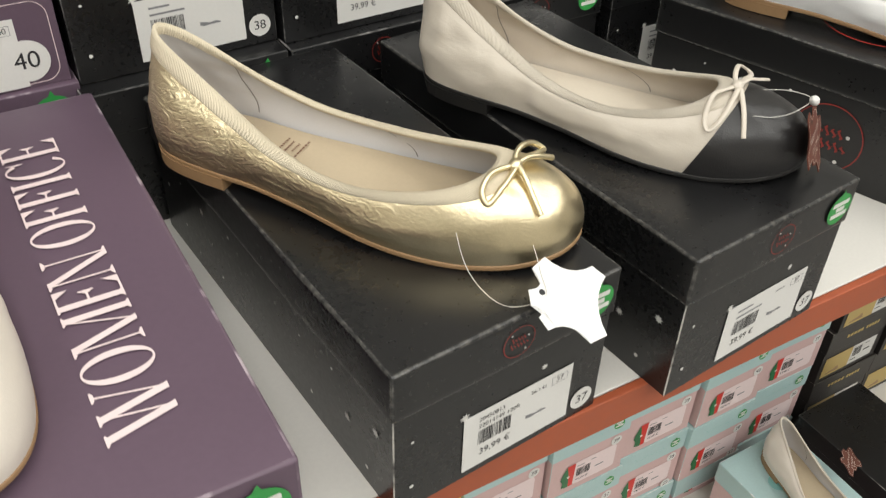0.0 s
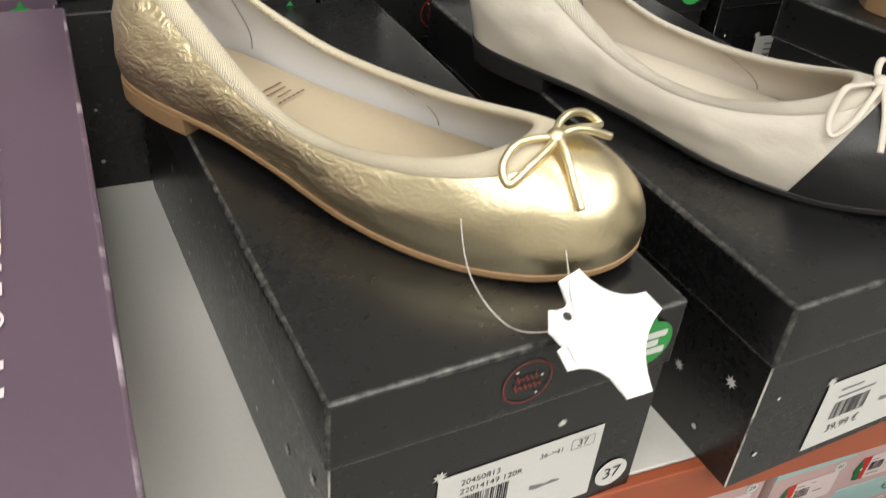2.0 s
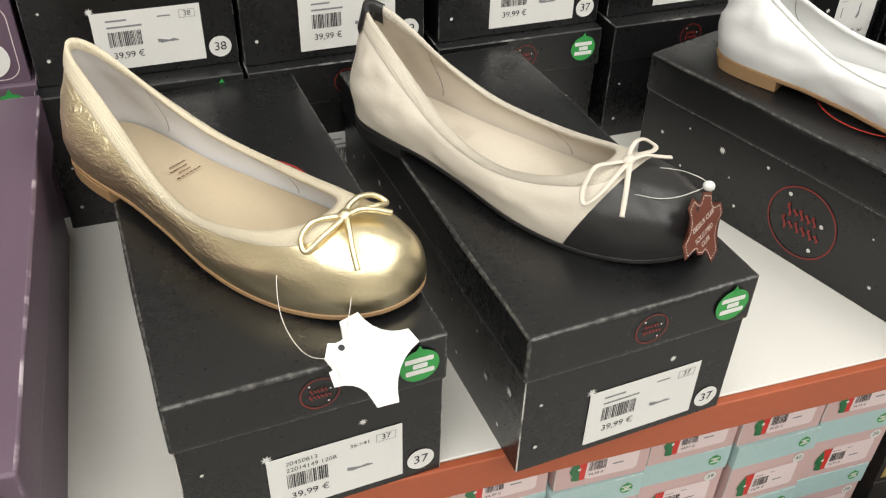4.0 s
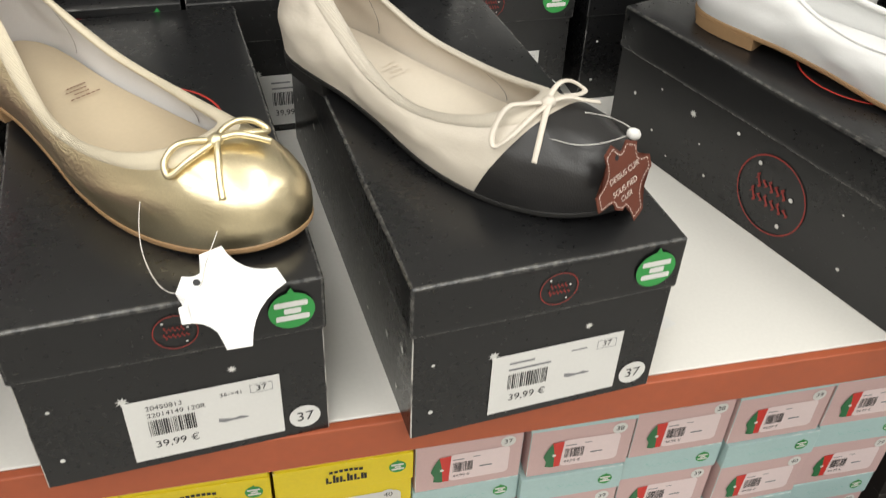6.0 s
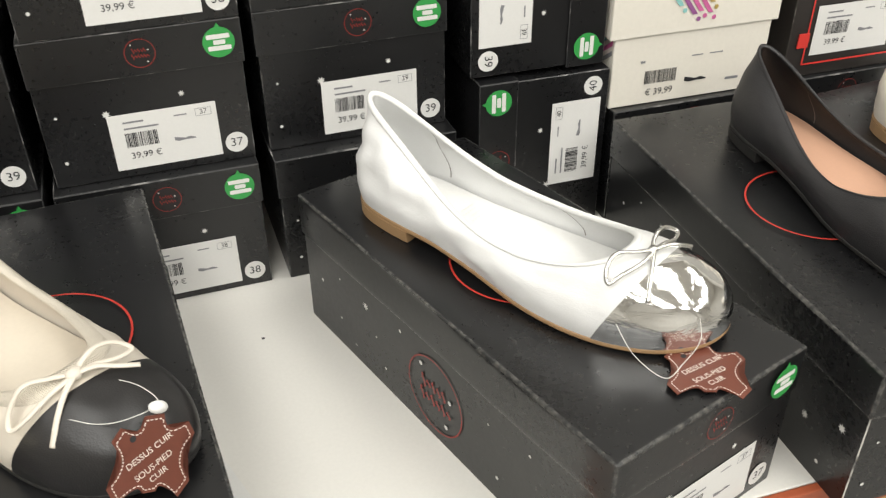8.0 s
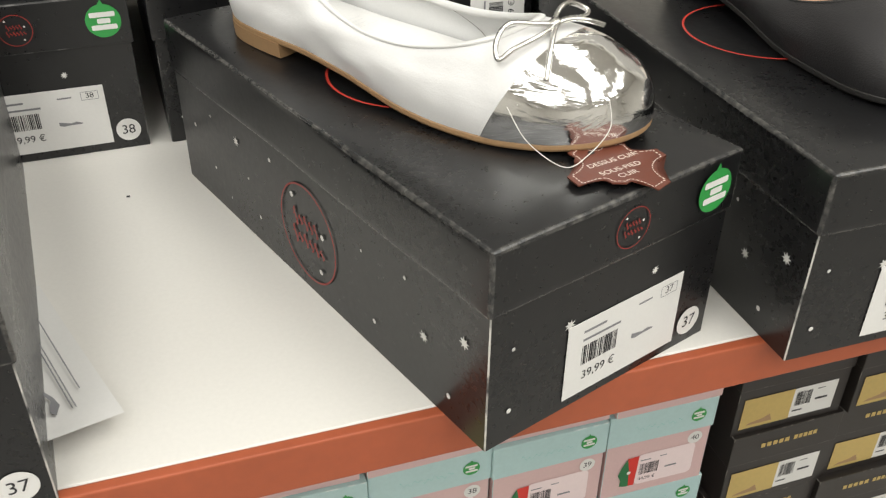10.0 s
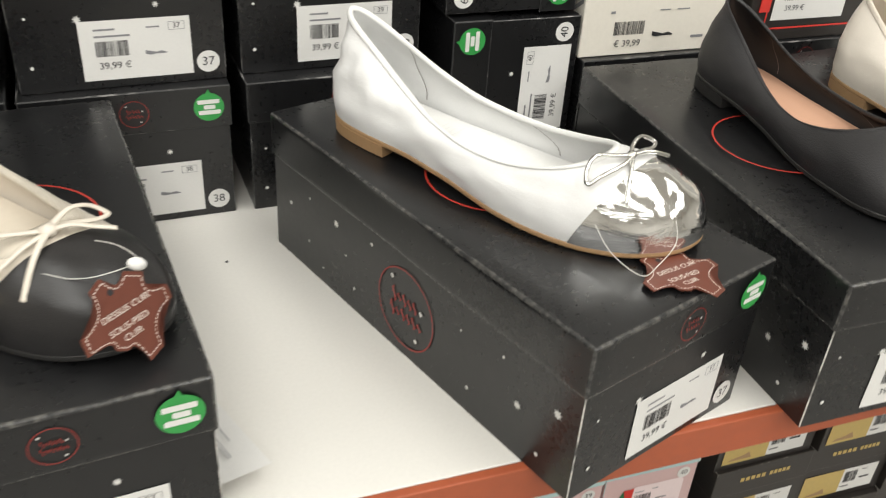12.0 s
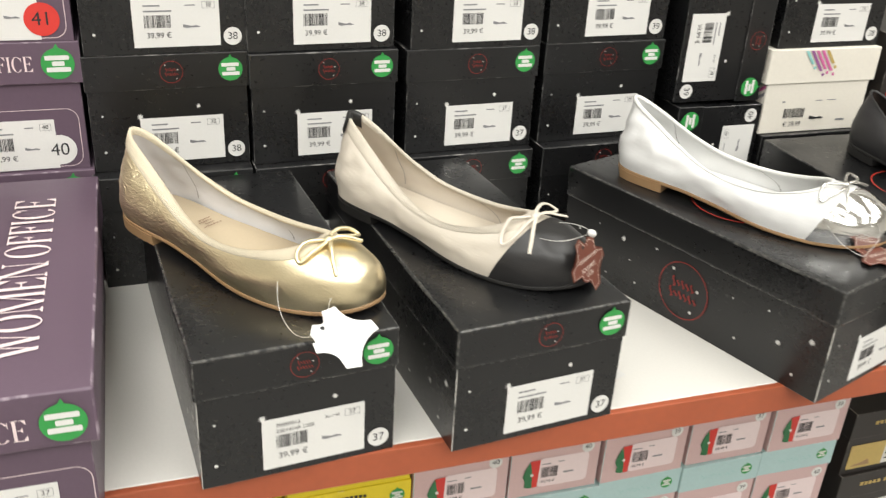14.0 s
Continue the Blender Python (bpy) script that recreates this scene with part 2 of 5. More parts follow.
def disc_pts(cx, cz, r, n=28, rz=None):
    return [(cx + r * math.cos(2 * math.pi * i / n), cz + (rz or r) * math.sin(2 * math.pi * i / n)) for i in range(n)]


def add_poly(bm, points, y=0.0):
    f = bm.faces.new([bm.verts.new((x, y, z)) for x, z in points])
    f.normal_update()
    if f.normal.y > 0:
        f.normal_flip()


def add_rect(bm, x0, x1, z0, z1, y=0.0):
    add_poly(bm, [(x0, z0), (x1, z0), (x1, z1), (x0, z1)], y)


def ring_bm(cx, cz, r, w, n=48, y=0.0):
    bm = bmesh.new()
    for i in range(n):
        a, b = 2 * math.pi * i / n, 2 * math.pi * (i + 1) / n
        add_poly(bm, [(cx + q * math.cos(t), cz + q * math.sin(t)) for q, t in ((r, a), (r, b), (r - w, b), (r - w, a))], y)
    return bm


def add_star(bm, cx, cz, r, y=0.0, spikes=8, turn=0.2):
    add_poly(bm, [(cx + (r if i % 2 == 0 else r * 0.45) * math.cos(turn + math.pi * i / spikes), cz + (r if i % 2 == 0 else r * 0.45) * math.sin(turn + math.pi * i / spikes)) for i in range(2 * spikes)], y)


def lettering(body, size, material, align="CENTER", shear=0.0, wide=1.0, thin=0.0):
    """Flat letters as a mesh in the upright x-z plane, facing -y."""
    def make():
        cu = bpy.data.curves.new("letters", "FONT")
        cu.body, cu.size, cu.align_x, cu.align_y, cu.shear, cu.offset = body, size, align, "CENTER", shear, thin
        ob = bpy.data.objects.new("letters", cu)
        scene.collection.objects.link(ob)
        me = bpy.data.meshes.new_from_object(ob.evaluated_get(bpy.context.evaluated_depsgraph_get()))
        bpy.data.objects.remove(ob)
        me.transform(pose(0, 0, 0, 90) @ Matrix.Diagonal((wide, 1, 1, 1)))
        me.materials.clear()
        me.materials.append(material)
        return me
    return cached(("text", body, size, material.name, align, wide, thin), make)


def tube(points, r, n=8, closed=False, flatness=1.0, taper=None):
    """A swept cord through the points (Vectors), smoothed."""
    pts = [Vector(p) for p in points]
    k = len(pts)
    fine = []
    steps = 8
    span = k if closed else k - 1
    for i in range(span):
        p0, p1, p2, p3 = (pts[(i + j) % k] if closed else pts[max(0, min(k - 1, i + j))] for j in (-1, 0, 1, 2))
        for s in range(steps):
            t = s / steps
            fine.append(0.5 * ((2 * p1) + (p2 - p0) * t + (2 * p0 - 5 * p1 + 4 * p2 - p3) * t * t + (3 * p1 - p0 - 3 * p2 + p3) * t ** 3))
    if not closed:
        fine.append(pts[-1])
    bm = bmesh.new()
    rings = []
    up = Vector((0, 0, 1))
    m = len(fine)
    for i, p in enumerate(fine):
        a, b = (fine[(i + 1) % m], fine[i - 1]) if closed else (fine[min(i + 1, m - 1)], fine[max(i - 1, 0)])
        d = (a - b).normalized()
        side = d.cross(up)
        side = side.normalized() if side.length > 1e-4 else Vector((1, 0, 0))
        top = side.cross(d).normalized()
        rad = r if taper is None else r * taper(i / max(1, m - 1))
        rings.append([bm.verts.new(p + rad * (math.cos(2 * math.pi * j / n) * side + flatness * math.sin(2 * math.pi * j / n) * top)) for j in range(n)])
    for i in range(m if closed else m - 1):
        q, w = rings[i], rings[(i + 1) % m]
        for j in range(n):
            bm.faces.new((q[j], q[(j + 1) % n], w[(j + 1) % n], w[j]))
    if not closed:
        bm.faces.new(rings[0])
        bm.faces.new(rings[-1][::-1])
    bmesh.ops.recalc_face_normals(bm, faces=bm.faces[:])
    return bm


# ---- the shop round the shelf ----
def setting(name, bm, material, label, category):
    ob = new(name, finish(bm, name, material if isinstance(material, list) else [material]))
    return tagged(ob, label, category, kind="structure")


setting("floor", slab(-4, 5, -5, 0.72, -0.1, 0.0), FLOOR, "grey polished shop floor below the shelving", "floor")
setting("ceiling", slab(-4, 5, -5, 0.72, 2.9, 3.0), WALL, "plain pale shop ceiling with long lamps", "ceiling")
setting("wall_north", slab(-4, 5, 0.72, 0.82, 0, 2.9), WALL, "plain pale wall behind the shelving", "wall")
setting("wall_south", slab(-4, 5, -5.1, -5, 0, 2.9), WALL, "plain pale wall across the aisle", "wall")
setting("wall_west", slab(-4.1, -4, -5, 0.72, 0, 2.9), WALL, "plain pale end wall of the shop", "wall")
setting("wall_east", slab(5, 5.1, -5, 0.72, 0, 2.9), WALL, "plain pale end wall of the shop", "wall")

# ---- shelving ----
SHELF, LOWER = 0.95, 0.1905


def shelf_board(name, z, x0, x1, label):
    ob = thing(name, pose(0, 0, z), label, "shelf", "shelves of the rack", "structure")
    part("board", slab(x0, x1, 0.003, 0.66, -0.022, 0, 0.0008), SHELF_WHITE, ob, "white laminate board")
    part("front_edge", slab(x0, x1, -0.004, 0.002, -0.025, 0.0006, 0.0009, 2), SHELF_EDGE, ob, "terracotta red front edge strip")


shelf_board("shelf_upper", SHELF, -1.5, 2.2, "white shelf board with a terracotta red front edge")
shelf_board("shelf_lower", LOWER, -1.5, 2.2, "white lower shelf board with a terracotta red front edge")
setting("shelf_back", slab(-1.5, 2.2, 0.665, 0.69, 0.05, 2.2), BACK_PANEL, "grey back panel of the shoe rack", "panel")

# ---- shoe boxes ----
def box_body(w, l, h, mats):
    return cached(("body", w, l, h, mats[1].name), lambda: finish(slab(-w / 2, w / 2, 0, l, 0, h, 0.0006, 1, 1), "body", mats))


def box_lid(w, l, h, lid_h, mats, wavy=False):
    """A lid: top and four skirts, open below, with a slightly buckled top."""
    def make():
        o = 0.0016
        bm = slab(-w / 2 - o, w / 2 + o, -o, l + o, h - lid_h, h + 0.0012, 0.0017 if wavy else 0.0009, 3 if wavy else 2, 1)
        low = [f for f in bm.faces if f.normal.z < -0.9]
        bmesh.ops.delete(bm, geom=low, context="FACES_ONLY")
        if wavy:
            long = [e for e in bm.edges if e.calc_length() > 0.02]
            bmesh.ops.subdivide_edges(bm, edges=long, cuts=9, use_grid_fill=True)
            for v in bm.verts:
                ux, uy = v.co.x / (w / 2), (v.co.y - l / 2) / (l / 2)
                if v.co.z > h:
                    v.co.z += -0.0016 * (1 - ux * ux) * (1 - uy * uy) + 0.0010 * noise.noise((v.co.x * 22, v.co.y * 14, w * 90))
                else:
                    bulge = 0.0011 * noise.noise((v.co.y * 13, v.co.x * 20, h * 50 + w))
                    if abs(uy) < 0.99:
                        v.co.x += bulge
                    else:
                        v.co.y += bulge
        me = finish(bm, "lid", mats)
        for p in me.polygons:
            p.use_smooth = wavy and p.material_index == 0
        return me
    return cached(("lid", w, l, h, lid_h, mats[0].name, wavy), make)


def barcode(x0, x1, z0, z1, seed):
    rnd = random.Random(seed)
    bm = bmesh.new()
    x = x0
    while x < x1:
        step = rnd.choice((0.0003, 0.0005, 0.0008))
        add_rect(bm, x, min(x + step, x1), z0, z1)
        x += step + rnd.choice((0.0003, 0.0004, 0.0007))
    return bm


def bars(rows):
    """Plain bars of unreadable print: (x0, x1, z, height)."""
    bm = bmesh.new()
    for x0, x1, z, hgt in rows:
        add_rect(bm, x0, x1, z - hgt / 2, z + hgt / 2)
    return bm


def shoe_print(cx, cz, s):
    """The small side view of a flat shoe on a label."""
    return flat([(cx - s, cz - 0.10 * s), (cx - s * 0.98, cz + 0.25 * s), (cx - 0.6 * s, cz + 0.16 * s), (cx, cz + 0.02 * s), (cx + 0.5 * s, cz + 0.12 * s),
                 (cx + s, cz - 0.06 * s), (cx + 0.95 * s, cz - 0.16 * s), (cx, cz - 0.16 * s), (cx - 0.6 * s, cz - 0.22 * s)])


def at(x, y, z):
    return pose(x, y, z)


def round_rect(x0, x1, z0, z1, r, n=5):
    pts = []
    for cx, cz, a in ((x1 - r, z1 - r, 0), (x0 + r, z1 - r, 90), (x0 + r, z0 + r, 180), (x1 - r, z0 + r, 270)):
        pts += [(cx + r * math.cos(radians(a + 90 * i / n)), cz + r * math.sin(radians(a + 90 * i / n))) for i in range(n + 1)]
    return pts


def green_sticker(parent, x, z, y, r=0.0105, turn=0.0):
    """A green round leaf sticker with plain white bars for its wording."""
    def disc():
        bm = flat(disc_pts(0, 0, r, 32))
        add_poly(bm, [(-0.18 * r, r * 0.97), (0.02 * r, r * 1.28), (0.16 * r, r * 0.97)], 0)
        return finish(bm, "sticker", [GREEN])
    def words():
        bm = bmesh.new()
        for zz, x0, x1 in ((0.38, -0.74, 0.70), (0.0, -0.34, 0.40), (-0.38, -0.70, 0.74)):
            add_poly(bm, round_rect(x0 * r, x1 * r, (zz - 0.15) * r, (zz + 0.15) * r, 0.07 * r, 3))
        return finish(bm, "sticker_print", [PAPER])
    st = part("sticker", cached(("green", r), disc), GREEN, parent, "round green leaf sticker", at=pose(x, y, z, 0, turn, 0))
    part("sticker_print", cached(("greenw", r), words), PAPER, st, at=at(0, -0.0002, 0))
    return st


def ring_logo(parent, m, r, w, ink, fill, thick=0.12):
    """A red ring with plain red scrawled strokes in place of its wording."""
    lg = part("emblem", cached(("ring", r, w, ink.name), lambda: finish(ring_bm(0, 0, r, w), "emblem", [ink])), ink, parent, "thin red printed ring", at=m)
    if fill:
        def words():
            bm = bmesh.new()
            for zz, x0, x1, beats in ((0.20, -0.50, 0.42, 5), (-0.20, -0.56, 0.60, 6)):
                n = beats * 8
                line = [((x0 + (x1 - x0) * i / n + 0.05 * math.sin(i * 1.57)) * r, (zz + (0.15 if (i // 8) % 3 else 0.20) * math.sin(i * 0.785) * (0.75 + 0.25 * math.sin(i * 0.4))) * r) for i in range(n + 1)]
                for (xa, za), (xb, zb) in zip(line, line[1:]):
                    add_poly(bm, [(xa - 0.022 * r, za - 0.02 * r), (xb - 0.022 * r, zb - 0.02 * r), (xb + 0.022 * r, zb + 0.02 * r), (xa + 0.022 * r, za + 0.02 * r)])
            return finish(bm, "emblem_print", [ink])
        part("emblem_print", cached(("ringw", r, ink.name), words), ink, lg)
    def dots():
        bm = bmesh.new()
        for cx, cz in ((-0.5, 0.62), (0.55, 0.2), (0.42, -0.62)):
            add_poly(bm, disc_pts(cx * r, cz * r, 0.06 * r, 8), -0.0001)
        return finish(bm, "dot_print", [STAR])
    part("dot_print", cached(("ringd", r), dots), STAR, lg)
    return lg


def price_label(parent, x0, x1, z0, z1, y, size, seed, price="39,99 €", codes=False):
    """A white stuck-on label: code lines, barcode, price, size box and shoe picture."""
    w, h = x1 - x0, z1 - z0
    lab = part("label", cached(("lab", round(w, 4), round(h, 4)), lambda: finish(slab(0, w, -0.0002, 0, 0, h), "label", [PAPER])), PAPER, parent, "white price label", at=at(x0, y, z0))
    f = -0.0004
    part("barcode", cached(("bar", round(w, 3), seed % 4), lambda: finish(barcode(0.13 * w, 0.43 * w, 0.40 * h, 0.66 * h, seed % 4), "barcode", [INK])), INK, lab, at=at(0, f, 0))
    if codes:
        part("print", lettering("20450813", 0.0042, INK, "LEFT"), INK, lab, at=at(0.13 * w, f, 0.86 * h))
        part("print", lettering("22014149 120R", 0.0042, INK, "LEFT"), INK, lab, at=at(0.13 * w, f, 0.74 * h))
        part("print", lettering("36->41", 0.0038, INK, "LEFT"), INK, lab, at=at(0.60 * w, f, 0.84 * h))
    else:
        part("print", cached(("lines", round(w, 3), round(h, 3)), lambda: finish(bars([(0.13 * w, 0.32 * w, 0.85 * h, 0.0013), (0.13 * w, 0.45 * w, 0.74 * h, 0.0013), (0.6 * w, 0.72 * w, 0.85 * h, 0.0010)]), "print", [GREY_INK])), GREY_INK, lab, at=at(0, f, 0))
    def frame_mesh():
        bm = bmesh.new()
        a, b, c, d, t = 0.80 * w, 0.95 * w, 0.78 * h, 0.92 * h, 0.0003
        for q in ((a, b, c, c + t), (a, b, d - t, d), (a, a + t, c, d), (b - t, b, c, d)):
            add_rect(bm, *q)
        return finish(bm, "size_box", [GREY_INK])
    part("size_box", cached(("sb", round(w, 3), round(h, 3)), frame_mesh), GREY_INK, lab, at=at(0, f, 0))
    part("print", lettering(size, 0.0052, INK), INK, lab, at=at(0.875 * w, f, 0.85 * h))
    part("price", lettering(price, 0.0066, INK, "CENTER"), INK, lab, at=at(0.29 * w, f, 0.24 * h))
    part("shoe_picture", cached(("pic", round(w, 3)), lambda: finish(shoe_print(0.67 * w, 0.42 * h, 0.10 * w), "shoe_picture", [GREY_INK])), GREY_INK, lab, at=at(0, f, 0))
    return lab


def size_dot(parent, x, z, y, r, size, ground=None):
    d = part("size_sticker", cached(("dot", r, ground is None), lambda: finish(flat(disc_pts(0, 0, r, 28)), "size_sticker", [ground or PAPER])), None, parent, "round red size sticker" if ground else "round white size sticker", at=at(x, y, z))
    part("number", lettering(size, r * 1.15, INK), INK, d, at=at(0, -0.0002, 0))


# stars of a side wall: distance from the front, height, size
SIDE_STARS = [(0.219, 0.056, 3.2), (0.179, 0.062, 2.0), (0.276, 0.044, 2.2), (0.251, 0.059, 1.4), (0.253, 0.025, 1.6), (0.208, 0.038, 1.2), (0.235, 0.013, 1.2), (0.198, 0.018, 1.8),
              (0.092, 0.053, 1.2), (0.057, 0.058, 1.6), (0.083, 0.018, 2.0), (0.043, 0.035, 3.2), (0.015, 0.050, 3.4), (0.025, 0.014, 2.2)]
FRONT_STARS = [(0.012, 0.051, 1.5), (0.0115, 0.018, 2.0), (0.093, 0.056, 2.4), (0.043, 0.0485, 3.2)]


def star_mesh(stars, key, scale=1.0):
    def make():
        bm = bmesh.new()
        for sx, sz, r in stars:
            if r > 2.3:
                add_star(bm, sx, sz, r * 0.001 * scale, 0, 8, sx * 40)
            else:
                add_poly(bm, disc_pts(sx, sz, r * 0.00065 * scale, 10), 0)
        return finish(bm, "star_print", [STAR])
    return cached(key, make)


def black_box(m, size, label, seed=0, display=False, sides=False, w=0.135, l=0.298, h=0.1013, group="black shoe boxes", lid_h=0.030, side_ring=False):
    """A black coated shoe box with lid, stars, label and stickers. Origin: front middle of its base."""
    ob = thing("shoe_box", m, label, "shoe box", group)
    bd = part("body", box_body(w, l, h - 0.002, [BLACK, BLACK_CORNER if display else BLACK_EDGE]), None, ob)
    ld = part("lid", box_lid(w, l, h, lid_h, [BLACK, BLACK_CREASE if display else BLACK_EDGE], display), None, ob)
    f = -0.0005
    u = lambda q: q - 0.069
    part("star_print", star_mesh([(u(a), b, c) for a, b, c in FRONT_STARS], "front_stars"), STAR, bd, at=at(0, f, 0))
    price_label(bd, u(0.0425), u(0.1140), 0.0060, 0.0470, f, size, seed, codes=display and size == "37" and seed == 1)
    size_dot(bd, u(0.1245), 0.0135, f, 0.0078, size)
    fl = -0.0024 if display else -0.0021
    ring_logo(ld, pose(u(0.072), fl, h - 0.0145), 0.0098, 0.0005, DULL_RED, True)
    green_sticker(ld, u(0.1225), h - 0.0140, fl - 0.0002)
    if sides:
        part("star_print", star_mesh([(-a, b, c) for a, b, c in SIDE_STARS], "side_stars"), STAR, bd, at=pose(-w / 2 - 0.0005, 0, 0, 0, 0, -90))
        if side_ring:
            ring_logo(bd, pose(-w / 2 - 0.0007, 0.143, 0.0355, 0, 0, -90), 0.0275, 0.0010, DULL_RED, True)
        part("emblem", cached("lid_ring", lambda: finish(ring_bm(0, 0, 0.0440, 0.0013), "emblem", [RED])), None, ld, "large thin red ring", at=pose(0.0, l / 2, h + 0.0022, -90, 0, 0))
    return ob


def rot(x, y, ang, z=SHELF):
    return pose(x, y, z, 0, 0, ang)


black_box(rot(-0.1360, -0.0070, 5.0), "37", "black star-printed shoe box under the gold ballerina flat", 1, True, True, l=0.292, group="display boxes")
black_box(rot(0.0375, -0.0100, 5.5), "37", "black star-printed shoe box under the bone and black flat", 2, True, True, group="display boxes")
black_box(rot(0.3397, -0.0085, 18.7), "37", "black star-printed shoe box under the white flat, standing askew", 3, True, True, w=0.1385, group="display boxes", side_ring=True)
black_box(rot(0.4980, -0.0185, 0.2), "38", "black star-printed shoe box under the black flat", 4, True, True, l=0.304, group="display boxes")
black_box(rot(0.6680, -0.0160, 5.0), "38", "black star-printed shoe box under the cream flat", 5, True, True, group="display boxes")

# the stacked wall of boxes behind: columns along a line slightly askew to the shelf
COLS = ((-0.195, 0.300, 0.004), (-0.057, 0.304, 0.002), (0.090, 0.3095, 0.0), (0.236, 0.317, 0.0))
SIZES = (("38", "38", "38", "39"), ("38", "39", "37", "39"), ("36", "40", "38", "37"))
for row in range(3):
    for c, (cx, cy, up) in enumerate(COLS):
        z = SHELF + row * 0.1040 + (up if row else 0)
        black_box(pose(cx + 0.0015 * (row - 1) * (-1) ** c, cy - (0.012 if row == 0 else 0) + 0.002 * ((c * 7 + row * 5) % 3 - 1), z, 0, 0, 2.5 + ((c * 3 + row) % 3 - 1) * 0.5), SIZES[2 - row][c] if row < 2 else SIZES[0][c],
                  "black shoe box with label, stacked in the back row", 10 + c + 4 * row, h=0.1025 + (up if row == 0 else 0), group="stacked black boxes")

# two boxes stood on their long sides
black_box(pose(0.4310, 0.305, SHELF + 0.0695, 0, -90, 1.0), "40", "black shoe box stood on its long side, lid to one side", 31, group="boxes on their sides", h=0.106)
black_box(pose(0.3190, 0.309, SHELF + 0.2095, 0, 90, 1.0), "39", "black shoe box stood on its other long side", 32, group="boxes on their sides", h=0.106)
black_box(pose(0.5050, 0.303, SHELF, 0, 0, 1.0), "38", "black shoe box under the cream box", 33, group="stacked black boxes", h=0.0995)
black_box(pose(0.6560, 0.307, SHELF, 0, 0, 1.0), "39", "black shoe box at the end of the back row", 34, group="stacked black boxes", h=0.1015)


black_box(pose(0.5060, 0.312, SHELF + 0.1965, 0, 0, 1.6), "38", "black shoe box on top of the cream box", 35, group="stacked black boxes")
black_box(pose(0.7000, -0.0400, LOWER, 0, 0, 0.5), "38", "black shoe box on the lower shelf beside an aqua box", 36, group="lower display boxes")


def cream_box():
    w, l, h, lh = 0.138, 0.28, 0.094, 0.037
    ob = thing("shoe_box", pose(0.5030, 0.308, SHELF + 0.1010, 0, 0, 0.5), "cream shoe box with coloured diagonal stripes on its lid", "shoe box", "stacked boxes")
    bd = part("body", box_body(w, l, h - 0.002, [CREAM_CARD, CREAM_EDGE]), None, ob)
    ld = part("lid", box_lid(w + 0.006, l + 0.004, h, lh, [CREAM_CARD, CREAM_EDGE]), None, ob)
    f = -0.0006
    part("barcode", finish(barcode(-0.040, -0.012, 0.017, 0.028, 5), "barcode", [INK]), None, bd, at=at(0, f, 0))
    part("price", lettering("€ 39,99", 0.0078, INK), None, bd, at=at(-0.026, f, 0.0095))
    part("shoe_picture", shoe_print(0.006, 0.016, 0.010), INK, bd, at=at(0, f, 0))
    part("print", bars([(0.0, 0.010, 0.036, 0.0010), (0.016, 0.028, 0.036, 0.0010), (-0.045, -0.041, 0.036, 0.002), (0.034, 0.046, 0.012, 0.0022)]), GREY_INK, bd, at=at(0, f, 0))
    for i, ink in enumerate((TEAL_INK, PURPLE_INK, MAGENTA_INK, MAGENTA_INK, GOLD_INK)):
        x = -0.030 + 0.0068 * i
        z0 = 0.0725 - 0.002 * (i % 2) + (0.006 if i in (0, 4) else 0)
        bm = flat([(x, 0.0935), (x + 0.0042, 0.0935), (x + 0.0042 + (0.0935 - z0) * 0.75, z0), (x + (0.0935 - z0) * 0.75, z0)])
        part("stripe", bm, ink, ld, at=at(0, -0.0024, 0))
        part("dot", flat(disc_pts(x + 0.0024 + (0.0935 - z0) * 0.75 + 0.003, z0 - 0.004, 0.0019, 14)), ink, ld, at=at(0, -0.0024, 0))
    for i, ink in enumerate((GREY_INK, MAGENTA_INK, TEAL_INK, INK)):
        bm = flat([(0.0, 0.030 + 0.008 * i), (0.0, 0.034 + 0.008 * i), (0.02, 0.048 + 0.008 * i), (0.02, 0.044 + 0.008 * i)])
        part("stripe", bm, ink, bd, at=pose(-w / 2 - 0.0006, 0.022, 0, 0, 0, -90))


cream_box()


def red_frame_box():
    """The dark box with a red outline round its label."""
    w, l, h = 0.136, 0.29, 0.104
    ob = thing("shoe_box", pose(0.6620, 0.311, SHELF + 0.1030, 0, 0, 0.5), "dark shoe box with a red frame round its label", "shoe box", "stacked boxes")
    bd = part("body", box_body(w, l, h - 0.002, [DARK, DARK_EDGE]), None, ob)
    ld = part("lid", box_lid(w, l, h, 0.03, [DARK, DARK_EDGE]), None, ob)
    bm = bmesh.new()
    for q in ((-0.052, 0.060, 0.010, 0.0115), (-0.052, 0.060, 0.0685, 0.070), (-0.052, -0.0505, 0.010, 0.070), (0.0585, 0.060, 0.010, 0.070)):
        add_rect(bm, *q)
    part("frame_print", bm, BRIGHT_RED, bd, at=at(0, -0.0006, 0))
    price_label(bd, -0.046, 0.030, 0.018, 0.060, -0.0006, "38", 2)
    part("seal", slab(-0.060, -0.050, -0.001, 0, 0.026, 0.038), BRIGHT_RED, bd, "small orange-red seal", at=at(0, -0.0006, 0))
    ring_logo(ld, pose(0.0, -0.0022, h - 0.014), 0.010, 0.0006, DULL_RED, True)


red_frame_box()


